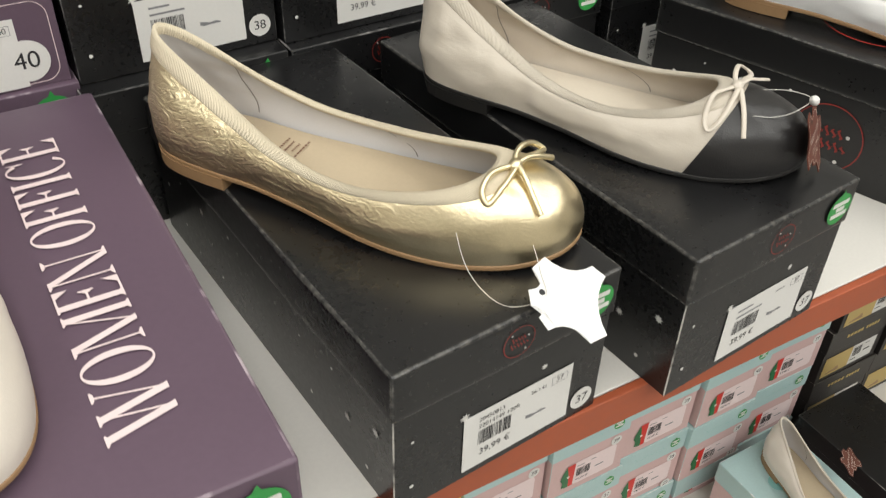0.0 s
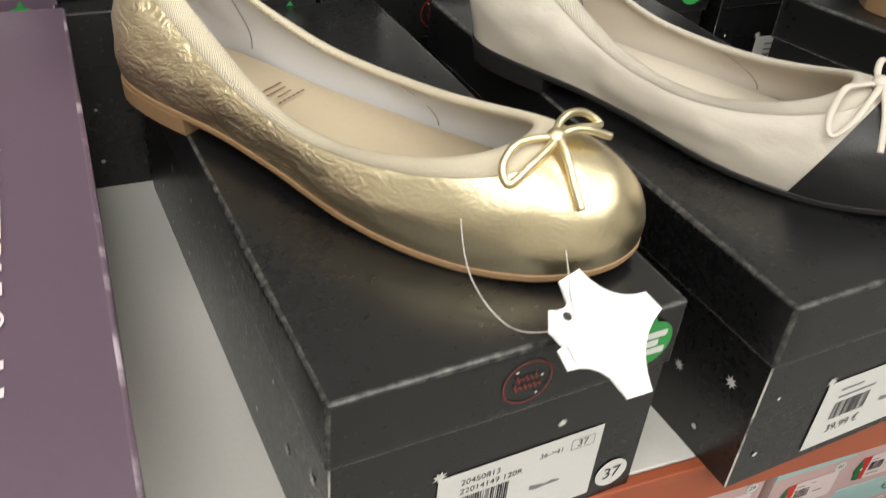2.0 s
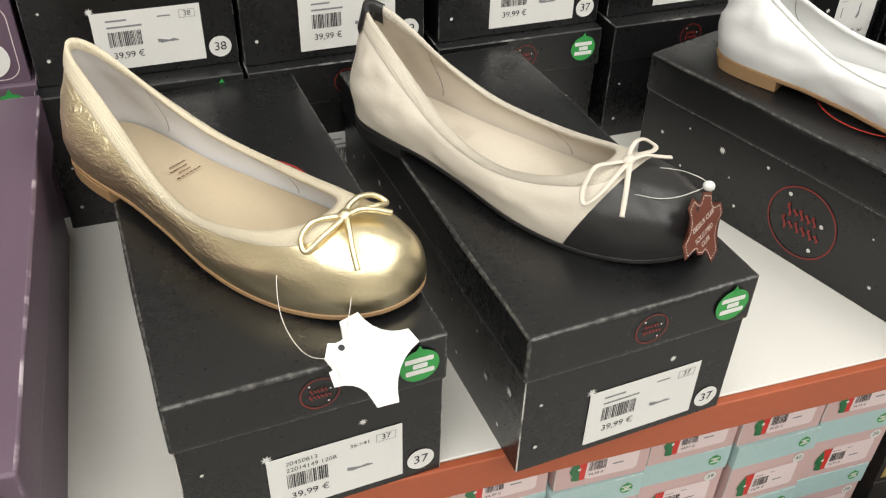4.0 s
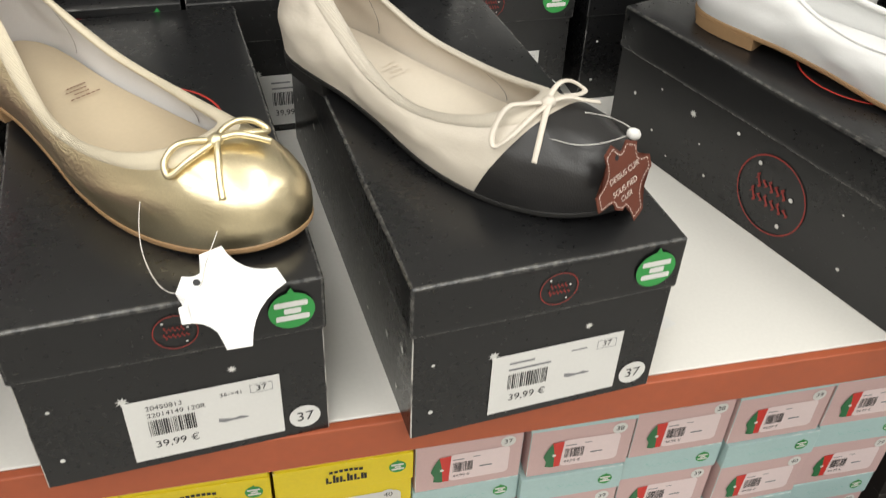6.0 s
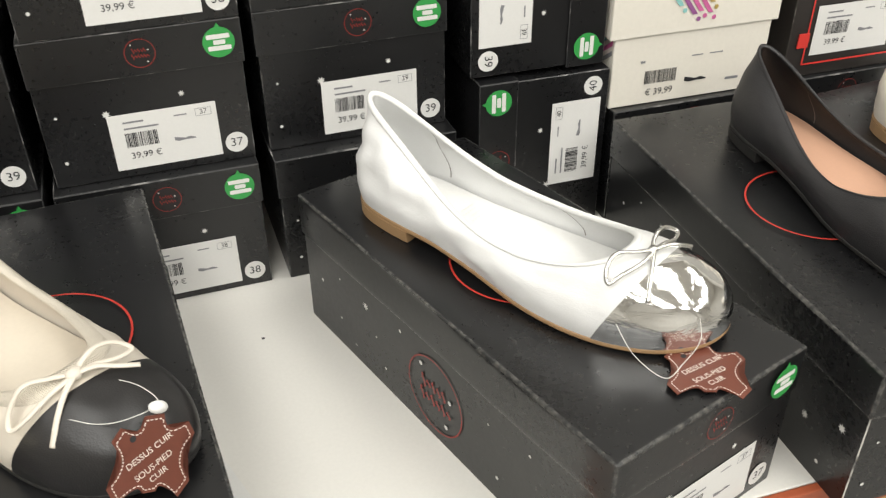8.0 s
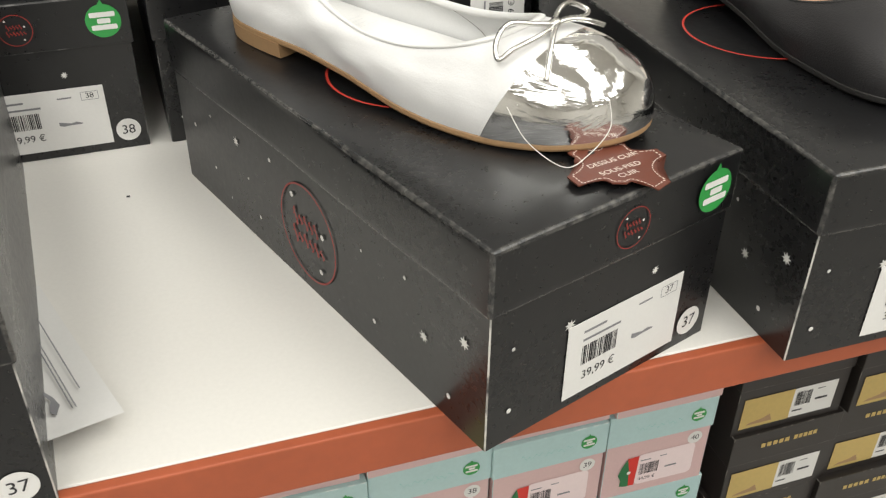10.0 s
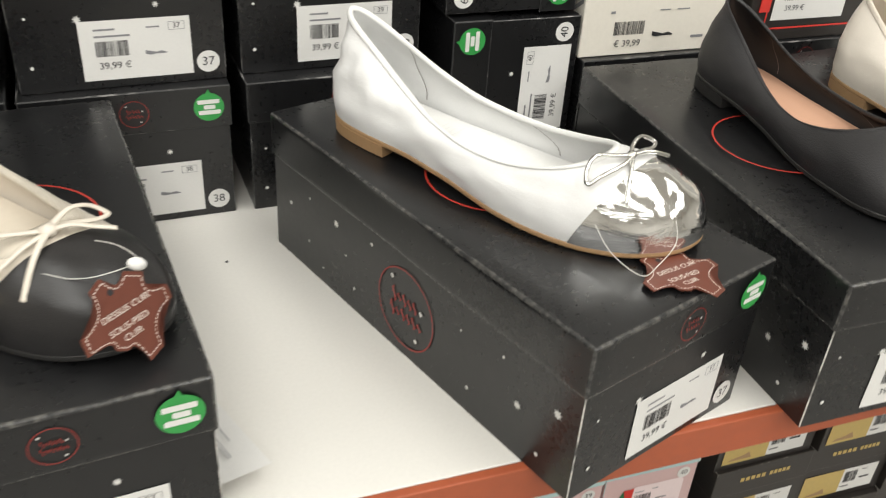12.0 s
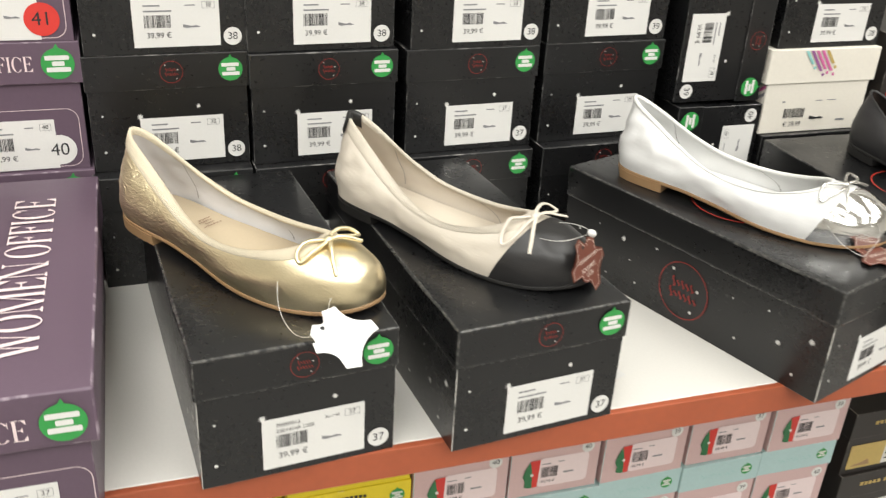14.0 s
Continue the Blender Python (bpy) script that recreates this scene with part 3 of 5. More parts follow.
# ---- high-contrast serif capitals ----
def serif_word(text, cap, material, tracking=0.06, thick=0.125, thin=0.034):
    """Condensed serif capitals with hairlines, one mesh in the upright x-z plane facing -y, baseline at z = 0, starting at x = 0."""
    shapes = []

    def bar(x0, x1, z0, z1):
        shapes.append([(x0, z0), (x1, z0), (x1, z1), (x0, z1)])

    def slant(xa, za, xb, zb, w):
        shapes.append([(xa, za), (xa + w, za), (xb + w, zb), (xb, zb)])

    def foot(xc, z, up, half=0.11):
        """A bracketed serif on a stem's end."""
        s = 1 if up else -1
        shapes.append([(xc - half, z), (xc + half, z), (xc + half, z + s * 0.022), (xc + 0.05, z + s * 0.055), (xc - 0.05, z + s * 0.055), (xc - half, z + s * 0.022)])

    def stem(xc, w):
        bar(xc - w / 2, xc + w / 2, 0, 1)
        foot(xc, 0, True)
        foot(xc, 1, False)

    def round_form(x, w, a0=0.0, a1=360.0, n=40):
        for i in range(n):
            a, b = (radians(a0 + (a1 - a0) * k / n) for k in (i, i + 1))
            shapes.append([(x + w / 2 + p * math.cos(t), 0.5 + q * math.sin(t)) for p, q, t in
                           ((w / 2, 0.515, a), (w / 2, 0.515, b), (w / 2 - thick, 0.485, b), (w / 2 - thick, 0.485, a))])

    def arms(x, w, bottom):
        for z, reach in ((0.966, w), (0.50, w * 0.74)) + (((0.0, w * 1.04),) if bottom else ()):
            bar(x + 0.1, x + reach - 0.01, z, z + thin)
        shapes.append([(x + w - 0.03, 1.0), (x + w, 1.0), (x + w, 0.76), (x + w - 0.16, 0.97)])
        shapes.append([(x + w * 0.74 - 0.02, 0.40), (x + w * 0.74, 0.40), (x + w * 0.74, 0.64), (x + w * 0.74 - 0.02, 0.64), (x + w * 0.74 - 0.10, 0.517)])
        if bottom:
            shapes.append([(x + w * 1.04 - 0.16, 0.03), (x + w * 1.04, 0.25), (x + w * 1.04, 0.0), (x + w * 1.04 - 0.03, 0.0)])

    x = 0.0
    for ch in text:
        if ch == " ":
            x += 0.24
            continue
        if ch == "W":
            w = 0.98
            for xa, xb, t in ((0.02, 0.26, thick), (0.47, 0.30, thin), (0.40, 0.64, thick), (0.90, 0.68, thin)):
                slant(x + xb, 0, x + xa, 1, t)
            for xc in (0.08, 0.47, 0.92):
                foot(x + xc, 1, False)
        elif ch == "M":
            w = 0.94
            stem(x + 0.10, thin)
            stem(x + 0.82, thick)
            slant(x + 0.42, 0, x + 0.08, 1, thick)
            slant(x + 0.46, 0, x + 0.78, 1, thin)
        elif ch == "N":
            w = 0.74
            stem(x + 0.10, thin)
            stem(x + 0.66, thin)
            slant(x + 0.55, 0, x + 0.06, 1, thick)
        elif ch == "O":
            w = 0.68
            round_form(x, w)
        elif ch == "C":
            w = 0.62
            round_form(x, w + 0.04, 42, 318)
            shapes.append([(x + w - 0.08, 0.86), (x + w - 0.02, 0.98), (x + w - 0.02, 0.68), (x + w - 0.04, 0.68)])
        elif ch == "I":
            w = 0.26
            stem(x + 0.13, thick)
        else:
            w = 0.56 if ch == "E" else 0.52
            stem(x + 0.13, thick)
            arms(x + 0.07, w - 0.08, ch == "E")
        x += w + tracking
    bm = bmesh.new()
    for k, pts in enumerate(shapes):
        add_poly(bm, [(px * cap, pz * cap) for px, pz in pts], -0.000008 * (k % 5))
    return finish(bm, "wording", [material]), (x - tracking) * cap


# ---- mauve boxes ----
def mauve_box(m, w, l, h, lid_h, size, label, top_words=False, front_label=True):
    ob = thing("shoe_box", m, label, "shoe box", "mauve shoe boxes")
    inset = 0.009 if top_words else 0.003
    bd = part("body", box_body(w - inset, l - inset, h - 0.002, [PURPLE, PURPLE_EDGE]), None, ob, at=at(0, inset / 2, 0))
    ld = part("lid", box_lid(w, l, h, lid_h, [PURPLE, PURPLE_EDGE], top_words), None, ob)
    f = -0.0006
    if front_label:
        part("label_outline", finish(outline_ring(w / 2 - 0.080, w / 2 - 0.006, 0.003, 0.055, 0.010, 0.0005), "label_outline", [BLUSH_INK]), None, bd, "thin rounded outline", at=at(0, f, 0))
        price_label(bd, w / 2 - 0.086, w / 2 - 0.026, 0.002, 0.046, f, size, 3)
        size_dot(bd, w / 2 - 0.024, 0.0185, f - 0.0004, 0.0135, size, BRIGHT_RED if size == "41" else None)
    fl = -0.0026 if top_words else -0.0022
    green_sticker(ld, w / 2 - 0.0165, h - (0.0195 if top_words else lid_h / 2), fl, 0.0130)
    small, run = serif_word("WOMEN OFFICE", 0.0145 if top_words else 0.0125, BLUSH_INK)
    part("wording", small, None, ld, "pale serif lettering", at=at(w / 2 - 0.036 - run, fl, h - (0.0285 if top_words else lid_h / 2 + 0.006)))
    if top_words:
        large, run = serif_word("WOMEN OFFICE", 0.0300, BLUSH_INK)
        part("wording", large, None, ld, "large pale serif lettering along the lid", at=pose(w / 2 - 0.0300, 0.0385, h + 0.0012, -90, 0, 0) @ pose(0, 0, 0, 0, -90, 0))
    return ob


def outline_ring(x0, x1, z0, z1, r, t):
    a, b = round_rect(x0, x1, z0, z1, r), round_rect(x0 + t, x1 - t, z0 + t, z1 - t, r - t)
    bm = bmesh.new()
    n = len(a)
    for i in range(n):
        add_poly(bm, [a[i], a[(i + 1) % n], b[(i + 1) % n], b[i]])
    return bm


mauve_box(rot(-0.3530, -0.0415, 0.3), 0.186, 0.318, 0.1120, 0.037, "37", "mauve lettered shoe box jutting over the shelf edge", True)
for i in range(3):
    mauve_box(pose(-0.3530, 0.2960 + 0.002 * (i % 2), SHELF + 0.1125 * i, 0, 0, 1.0), 0.176, 0.30, 0.1115, 0.034, ("39", "40", "41")[i], "mauve shoe box with white label in the back row")


# ---- lower tier ----
def profile_picture(parent, x, z, s):
    """The abstract red and green block printed beside a label."""
    a = part("picture", flat([(x - 0.1 * s, z - s), (x + 0.42 * s, z - s), (x + 0.45 * s, z - 0.2 * s), (x + 0.5 * s, z + s), (x - 0.12 * s, z + 0.95 * s), (x - 0.2 * s, z)]), BRIGHT_RED, parent, "red and green printed motif")
    part("picture_shade", flat([(x - 0.1 * s, z - s), (x + 0.1 * s, z - s), (x + 0.02 * s, z + 0.2 * s), (x - 0.12 * s, z + 0.95 * s), (x - 0.40 * s, z + 0.4 * s), (x - 0.55 * s, z - 0.1 * s), (x - 0.36 * s, z - 0.5 * s), (x - 0.4 * s, z - 0.9 * s)], -0.0001), GREEN_DK, a)
    part("picture_dot", flat(disc_pts(x + 0.03 * s, z - 0.05 * s, 0.11 * s, 10), -0.0002), PAPER, a)


def pastel_box(m, size, seed, w=0.1225, h=0.1165):
    ob = thing("shoe_box", m, "pink shoe box with a pale aqua lid and size label", "shoe box", "pink and aqua boxes")
    l, lh = 0.29, 0.040
    bd = part("body", box_body(w - 0.004, l, h - 0.002, [PINK, AQUA_EDGE]), None, ob)
    ld = part("lid", box_lid(w - 0.004, l, h, lh, [AQUA, AQUA_EDGE]), None, ob)
    f = -0.0006
    part("label", cached("pastel_label", lambda: finish(flat(round_rect(-0.022, 0.045, 0.012, 0.056, 0.006)), "label", [BLUSH_INK])), None, bd, "pale rounded label", at=at(0, f, 0))
    part("barcode", cached(("pbar", seed % 3), lambda: finish(barcode(-0.018, 0.004, 0.026, 0.042, seed % 3), "barcode", [INK])), None, bd, at=at(0, f - 0.0002, 0))
    part("print", cached("pprint", lambda: finish(bars([(-0.018, -0.006, 0.047, 0.0014), (0.012, 0.026, 0.030, 0.0022), (0.004, 0.012, 0.048, 0.0012)]), "print", [GREY_INK])), None, bd, at=at(0, f - 0.0002, 0))
    part("price", lettering("44,99 €", 0.0062, INK), None, bd, at=at(-0.008, f - 0.0002, 0.0195))
    size_dot(bd, 0.0420, 0.0640, f - 0.0003, 0.0085, size)
    profile_picture(bd, -0.031, 0.034, 0.021)
    for o in bd.children:
        if o.name.startswith("picture"):
            o.location.y = f - 0.0003
    green_sticker(ld, 0.040, h - 0.019, -0.0022, 0.0085)
    part("script_print", cached("pscript", lambda: finish(script_line(-0.032, 0.022), "script_print", [TEAL_INK])), None, ld, "thin script line", at=at(0, -0.0022, h - 0.020))


def script_line(x0, x1):
    bm = bmesh.new()
    n = 40
    prev = None
    for i in range(n + 1):
        x = x0 + (x1 - x0) * i / n
        z = 0.0022 * math.sin(i * 1.25) + 0.0016 * math.sin(i * 0.5 + 1)
        if prev and i % 9:
            add_poly(bm, [(prev[0], prev[1] - 0.0003), (x, z - 0.0003), (x, z + 0.0003), (prev[0], prev[1] + 0.0003)])
        prev = (x, z)
    return bm


PSIZES = (("40", "40", "39", "37", "38"), ("37", "38", "38", "39", "40"), ("38", "39", "39", "40", "39"), ("40", "37", "38", "38", "38"))
for row in range(5):
    for c in range(5):
        lift, tall = (0.058 + 0.118 * (3 - row), 0.1165) if row < 4 else (0.0, 0.057)
        pastel_box(pose(0.0995 + 0.1240 * c + 0.002 * math.sin(c * 5 + row * 3), 0.280 + 0.004 * math.sin(c * 3 + row * 7), LOWER + lift, 0, 0, 0.8 * math.sin(c * 4 + row)), PSIZES[row % 4][c], c + row, h=tall)


def yellow_box(m, size, seed, label="bright yellow shoe box with a white label", plain_top=False, h=0.1050):
    ob = thing("shoe_box", m, label, "shoe box", "yellow boxes")
    w, l, lh = 0.147, 0.29, 0.042
    bd = part("body", box_body(w - 0.004, l, h - 0.002, [YELLOW, YELLOW_EDGE]), None, ob)
    ld = part("lid", box_lid(w - 0.004, l, h, lh, [YELLOW, YELLOW_EDGE]), None, ob)
    f = -0.0006
    part("label", cached("ylabel", lambda: finish(flat(round_rect(-0.030, 0.060, 0.008, 0.050, 0.008)), "label", [PAPER])), None, bd, "white rounded label", at=at(0, f, 0))
    part("barcode", cached(("ybar", seed % 3), lambda: finish(barcode(-0.022, 0.004, 0.024, 0.042, seed % 3), "barcode", [INK])), None, bd, at=at(0, f - 0.0002, 0))
    part("print", cached("yprint", lambda: finish(bars([(-0.022, -0.004, 0.046, 0.0012), (0.008, 0.024, 0.026, 0.002), (-0.02, -0.005, 0.017, 0.0028)]), "print", [GREY_INK])), None, bd, at=at(0, f - 0.0002, 0))
    size_dot(bd, 0.046, 0.044, f - 0.0003, 0.0088, size, BRIGHT_RED if size == "41" else None)
    profile_picture(bd, -0.040, 0.030, 0.022)
    for o in bd.children:
        if o.name.startswith("picture"):
            o.location.y = f - 0.0003
    green_sticker(ld, 0.056, h - 0.018, -0.0022, 0.0092)
    def words():
        bm = bmesh.new()
        for i in range(7):
            a = -0.016 + 0.0052 * i
            z = 0.0065 + 0.0018 * math.sin(math.pi * (i + 0.5) / 7)
            add_rect(bm, a, a + 0.0038, z, z + 0.0042)
        for i in range(6):
            a = -0.020 + 0.0074 * i
            add_rect(bm, a, a + 0.0026, -0.008, 0.002 + 0.003 * (i in (1, 3)))
            add_rect(bm, a + 0.0032, a + 0.006, -0.008, -0.005 + 0.006 * (i % 2))
        return finish(bm, "word_bars", [INK])
    part("word_bars", cached("ywords", words), None, ld, "black printed bars", at=at(0, -0.0022, h - 0.020))
    if plain_top:
        bm = bmesh.new()
        for cx, cz, fl in ((-0.03, 0.05, 1), (0.02, 0.03, -1), (0.035, 0.09, 1), (-0.045, 0.12, -1)):
            pts = [(0, 0), (0.012, 0.004), (0.010, 0.014), (0.024, 0.018), (0.020, 0.030)]
            for (a, b), (c2, d) in zip(pts, pts[1:]):
                add_poly(bm, [(cx + fl * a, cz + b), (cx + fl * c2, cz + d), (cx + fl * (c2 + 0.003), cz + d + 0.003), (cx + fl * (a + 0.003), cz + b + 0.003)])
        part("zigzag_print", bm, PAPER, ld, "white zigzag print", at=pose(0, 0, h + 0.0016, -90, 0, 0))


YELLOW_TIERS = ((0.0, 0.1250), (0.1260, 0.1255), (0.2525, 0.1090), (0.3625, 0.1050), (0.4685, 0.1050))
for cx, cy, turn, tiers, sizes in ((-0.330, 0.287, 0.5, 5, ("38", "39", "40", "37", "38")), (-0.184, 0.283, -0.8, 4, ("38", "40", "41", "41")), (-0.0345, 0.285, 0.4, 5, ("37", "39", "40", "38", "40"))):
    for row in range(tiers):
        lift, tall = YELLOW_TIERS[row]
        yellow_box(pose(cx, cy, LOWER + lift, 0, 0, turn), sizes[row], row, plain_top=tiers == 4 and row == 3, h=tall)


def dark_gold_box(m, seed):
    ob = thing("shoe_box", m, "dark brown shoe box with a gold and white label", "shoe box", "dark gold-label boxes")
    w, l, h, lh = 0.140, 0.29, 0.1090, 0.043
    bd = part("body", box_body(w, l, h - 0.002, [DARK, DARK_EDGE]), None, ob)
    ld = part("lid", box_lid(w, l, h, lh, [DARK, DARK_EDGE]), None, ob)
    f = -0.0006
    lab = part("label", cached("glabel", lambda: finish(flat([(-0.062, 0.010), (0.056, 0.010), (0.056, 0.052), (-0.062, 0.052)]), "label", [PAPER])), None, bd, "white and gold label", at=at(0, f, 0))
    part("gold_field", cached("gfield", lambda: finish(flat([(-0.0625, 0.0095), (0.0, 0.0095), (0.0, 0.0525), (-0.0625, 0.0525)]), "gold_field", [GOLD_INK])), None, lab, at=at(0, -0.0002, 0))
    part("shoe_picture", cached("gpic", lambda: finish(flat([(-0.055, 0.014), (-0.022, 0.014), (-0.026, 0.024), (-0.034, 0.020), (-0.05, 0.017)]), "shoe_picture", [SOLE_TAN])), None, lab, at=at(0, -0.0004, 0))
    part("barcode", cached(("gbar", seed % 3), lambda: finish(barcode(0.004, 0.024, 0.026, 0.046, seed % 3), "barcode", [INK])), None, lab, at=at(0, -0.0003, 0))
    part("print", cached("gprint", lambda: finish(bars([(0.030, 0.046, 0.030, 0.003), (0.003, 0.016, 0.019, 0.002), (0.03, 0.04, 0.045, 0.0012)]), "print", [INK])), None, lab, at=at(0, -0.0003, 0))
    def words():
        bm = bmesh.new()
        for i in range(5):
            add_rect(bm, -0.034 + 0.0078 * i, -0.0285 + 0.0078 * i, -0.0032, 0.0032)
            add_rect(bm, 0.009 + 0.0064 * i, 0.0138 + 0.0064 * i, -0.0032, 0.0032)
        return finish(bm, "word_bars", [GOLD_INK])
    part("word_bars", cached("gwords", words), None, ld, "dull gold printed bars", at=at(0, -0.0022, h - 0.019))


for row in range(4):
    for c in range(4):
        dark_gold_box(pose(0.7620 + 0.1440 * c + 0.003 * math.sin(row * 4 + c), 0.288 - 0.002 * c + 0.004 * math.sin(row * 3 + c * 2), LOWER + 0.110 * row, 0, 0, 0.7 * math.sin(row + c * 3)), row + c)

# ---- flat shoes ----
# along one side from toe middle (0) to heel middle (1): half width and length of the sole edge, as shares of the length
SOLE_P = (0, 0.07, 0.14, 0.22, 0.32, 0.42, 0.54, 0.66, 0.78, 0.88, 0.95, 1)
SOLE_X = (0, 0.066, 0.113, 0.146, 0.163, 0.155, 0.127, 0.110, 0.112, 0.100, 0.062, 0)
SOLE_Y = (1.0, 0.984, 0.935, 0.86, 0.74, 0.60, 0.45, 0.32, 0.18, 0.075, 0.018, 0)
# the opening's edge: half width, length, height above the support
TOP_X = (0, 0.046, 0.082, 0.106, 0.120, 0.118, 0.103, 0.086, 0.069, 0.050, 0.026, 0)
# how far the opening's outer side draws in towards the heel
TOP_DRAW = (1.0, 1.0, 1.0, 1.0, 1.0, 0.96, 0.80, 0.65, 0.60, 0.66, 0.80, 1.0)
TOP_Y = (0.826, 0.817, 0.778, 0.700, 0.580, 0.470, 0.355, 0.250, 0.150, 0.072, 0.030, 0.020)
TOP_Z = (0.180, 0.177, 0.162, 0.139, 0.118, 0.117, 0.136, 0.176, 0.228, 0.267, 0.289, 0.296)


def smooth_loop(a, passes):
    for _ in range(passes):
        a = 0.25 * np.roll(a, 1, 0) + 0.5 * a + 0.25 * np.roll(a, -1, 0)
    return a


def sole_height(y):
    return np.interp(y, (0, 0.2, 0.3, 0.45, 0.58, 0.66, 0.8, 0.9, 1.0), (0.0078, 0.0078, 0.0072, 0.0050, 0.0016, 0.0004, 0.0, 0.0018, 0.0055))


class Last:
    """The shoe's form: a closed grid of points between sole edge and opening."""

    def __init__(self, length, inner=-1, cut=0.0, low=1.0, square=0.0, heel_up=1.0, n=120, rows=18, thick=0.0034):
        self.n, self.rows, self.L = n, rows, length
        p = np.abs(np.linspace(-1, 1, n, endpoint=False))
        side = np.sign(np.linspace(-1, 1, n, endpoint=False) + 1e-9)
        sx = np.interp(p, SOLE_P, SOLE_X)
        sy = np.interp(p, SOLE_P, SOLE_Y)
        if square:
            sx = np.where(sy > 0.75, sx * (1 + square * np.clip((sy - 0.75) / 0.2, 0, 1)), sx)
        tx, ty, tz = (np.interp(p, SOLE_P, q) for q in (TOP_X, TOP_Y, TOP_Z))
        ty = np.where(ty > 0.5, ty - cut * (ty - 0.5) / 0.326, ty)
        tz = tz * low * (1 + (heel_up - 1) * np.clip((0.35 - ty) / 0.25, 0, 1))
        bend = lambda y: -0.020 * np.sin(np.clip(y, 0, 1) * 3.1) * inner + 0.03 * inner * np.clip(y - 0.7, 0, 1)
        wide = np.where(side == inner, 0.93, 1.0)
        draw = np.where(side == inner, 1.0, np.interp(p, SOLE_P, TOP_DRAW))
        sole = np.stack([sx * side * wide + bend(sy), sy], 1)
        top = np.stack([tx * side * wide * draw + bend(ty) - 0.030 * inner * np.clip((ty - 0.5) / 0.3, 0, 1), ty, tz], 1)
        sole, top = smooth_loop(sole, 6) * length, smooth_loop(top, 6) * length
        self.zb = sole_height(sole[:, 1] / length)
        self.sole = np.column_stack([sole, self.zb + thick])
        self.top = top
        d = np.roll(sole, -1, 0) - np.roll(sole, 1, 0)
        nrm = np.column_stack([d[:, 1], -d[:, 0]])
        nrm /= np.linalg.norm(nrm, axis=1)[:, None]
        mid = sole.mean(0)
        if ((sole - mid) * nrm).sum() < 0:
            nrm = -nrm
        self.out = np.column_stack([nrm, np.zeros(n)])
        flat_d = np.linalg.norm(self.sole[:, :2] - top[:, :2], axis=1)
        k = np.clip((flat_d - 0.012) / 0.035, 0, 1)[:, None]
        h = (top[:, 2] - self.sole[:, 2])[:, None]
        up = np.array([0, 0, 1.0])
        lean = (0.0085 * np.clip((sole[:, 1] / length - 0.12) / 0.22, 0, 1))[:, None]
        back = self.sole - top
        back[:, 2] = 0
        p1 = self.sole + up * h * (0.52 + 0.15 * k) + self.out * (0.0060 - 0.0020 * k)
        p2 = top + back * 0.50 * k + up * (-0.20 * h * (1 - k) + 0.0010 * k) + self.out * (0.0020 + lean) * (1 - k)
        v = np.linspace(0, 1, rows)[None, :, None]
        a, b, c, e = (q[:, None, :] for q in (self.sole, p1, p2, top))
        self.grid = (1 - v) ** 3 * a + 3 * v * (1 - v) ** 2 * b + 3 * v * v * (1 - v) * c + v ** 3 * e
        g = self.grid
        du = np.roll(g, -1, 0) - np.roll(g, 1, 0)
        dv = np.gradient(g, axis=1)
        nn = np.cross(du, dv)
        nn /= np.linalg.norm(nn, axis=2)[:, :, None] + 1e-12
        if (nn[:, rows // 3] * self.out).sum() < 0:
            nn = -nn
        self.normal = nn


def ring_faces(bm, verts, flip=False):
    n, m = len(verts), len(verts[0])
    for i in range(n):
        for j in range(m - 1):
            q = (verts[i][j], verts[(i + 1) % n][j], verts[(i + 1) % n][j + 1], verts[i][j + 1])
            bm.faces.new(q[::-1] if flip else q)


def upper_bm(last, offset=0.0, flip=False, crumple=0.0, seed=0.0, clear=0.003):
    bm = bmesh.new()
    g = last.grid + last.normal * offset
    vs = []
    for i in range(last.n):
        col = []
        for j in range(last.rows):
            p = Vector(g[i, j])
            if crumple:
                w = math.sin(math.pi * j / (last.rows - 1)) ** 0.7
                y = p.y / last.L
                w *= min(1.0, max(0.0, (float(np.linalg.norm(last.top - g[i, j], axis=1).min()) - clear) / 0.010))
                amt = crumple * w * (1.0 if y < 0.62 else max(0.35, 1 - (y - 0.62) * 4))
                q = noise.noise((p.x * 55 + seed, p.y * 42, p.z * 90)) + 0.5 * noise.noise((p.x * 130, p.y * 120 + seed, p.z * 60))
                p = p + Vector(last.normal[i, j]) * (amt * q)
            col.append(bm.verts.new(p))
        vs.append(col)
    ring_faces(bm, vs, flip)
    bmesh.ops.recalc_face_normals(bm, faces=bm.faces[:])
    if flip:
        bmesh.ops.reverse_faces(bm, faces=bm.faces[:])
    return bm


def split_bm(bm, y, front, slant=0.0, drop=0.0):
    """Keeps the part before or behind an upright cut across the shoe."""
    nrm = Vector((slant, 1, drop)).normalized()
    bmesh.ops.bisect_plane(bm, geom=bm.verts[:] + bm.edges[:] + bm.faces[:], plane_co=(0, y, 0), plane_no=nrm, clear_inner=front, clear_outer=not front)
    return bm


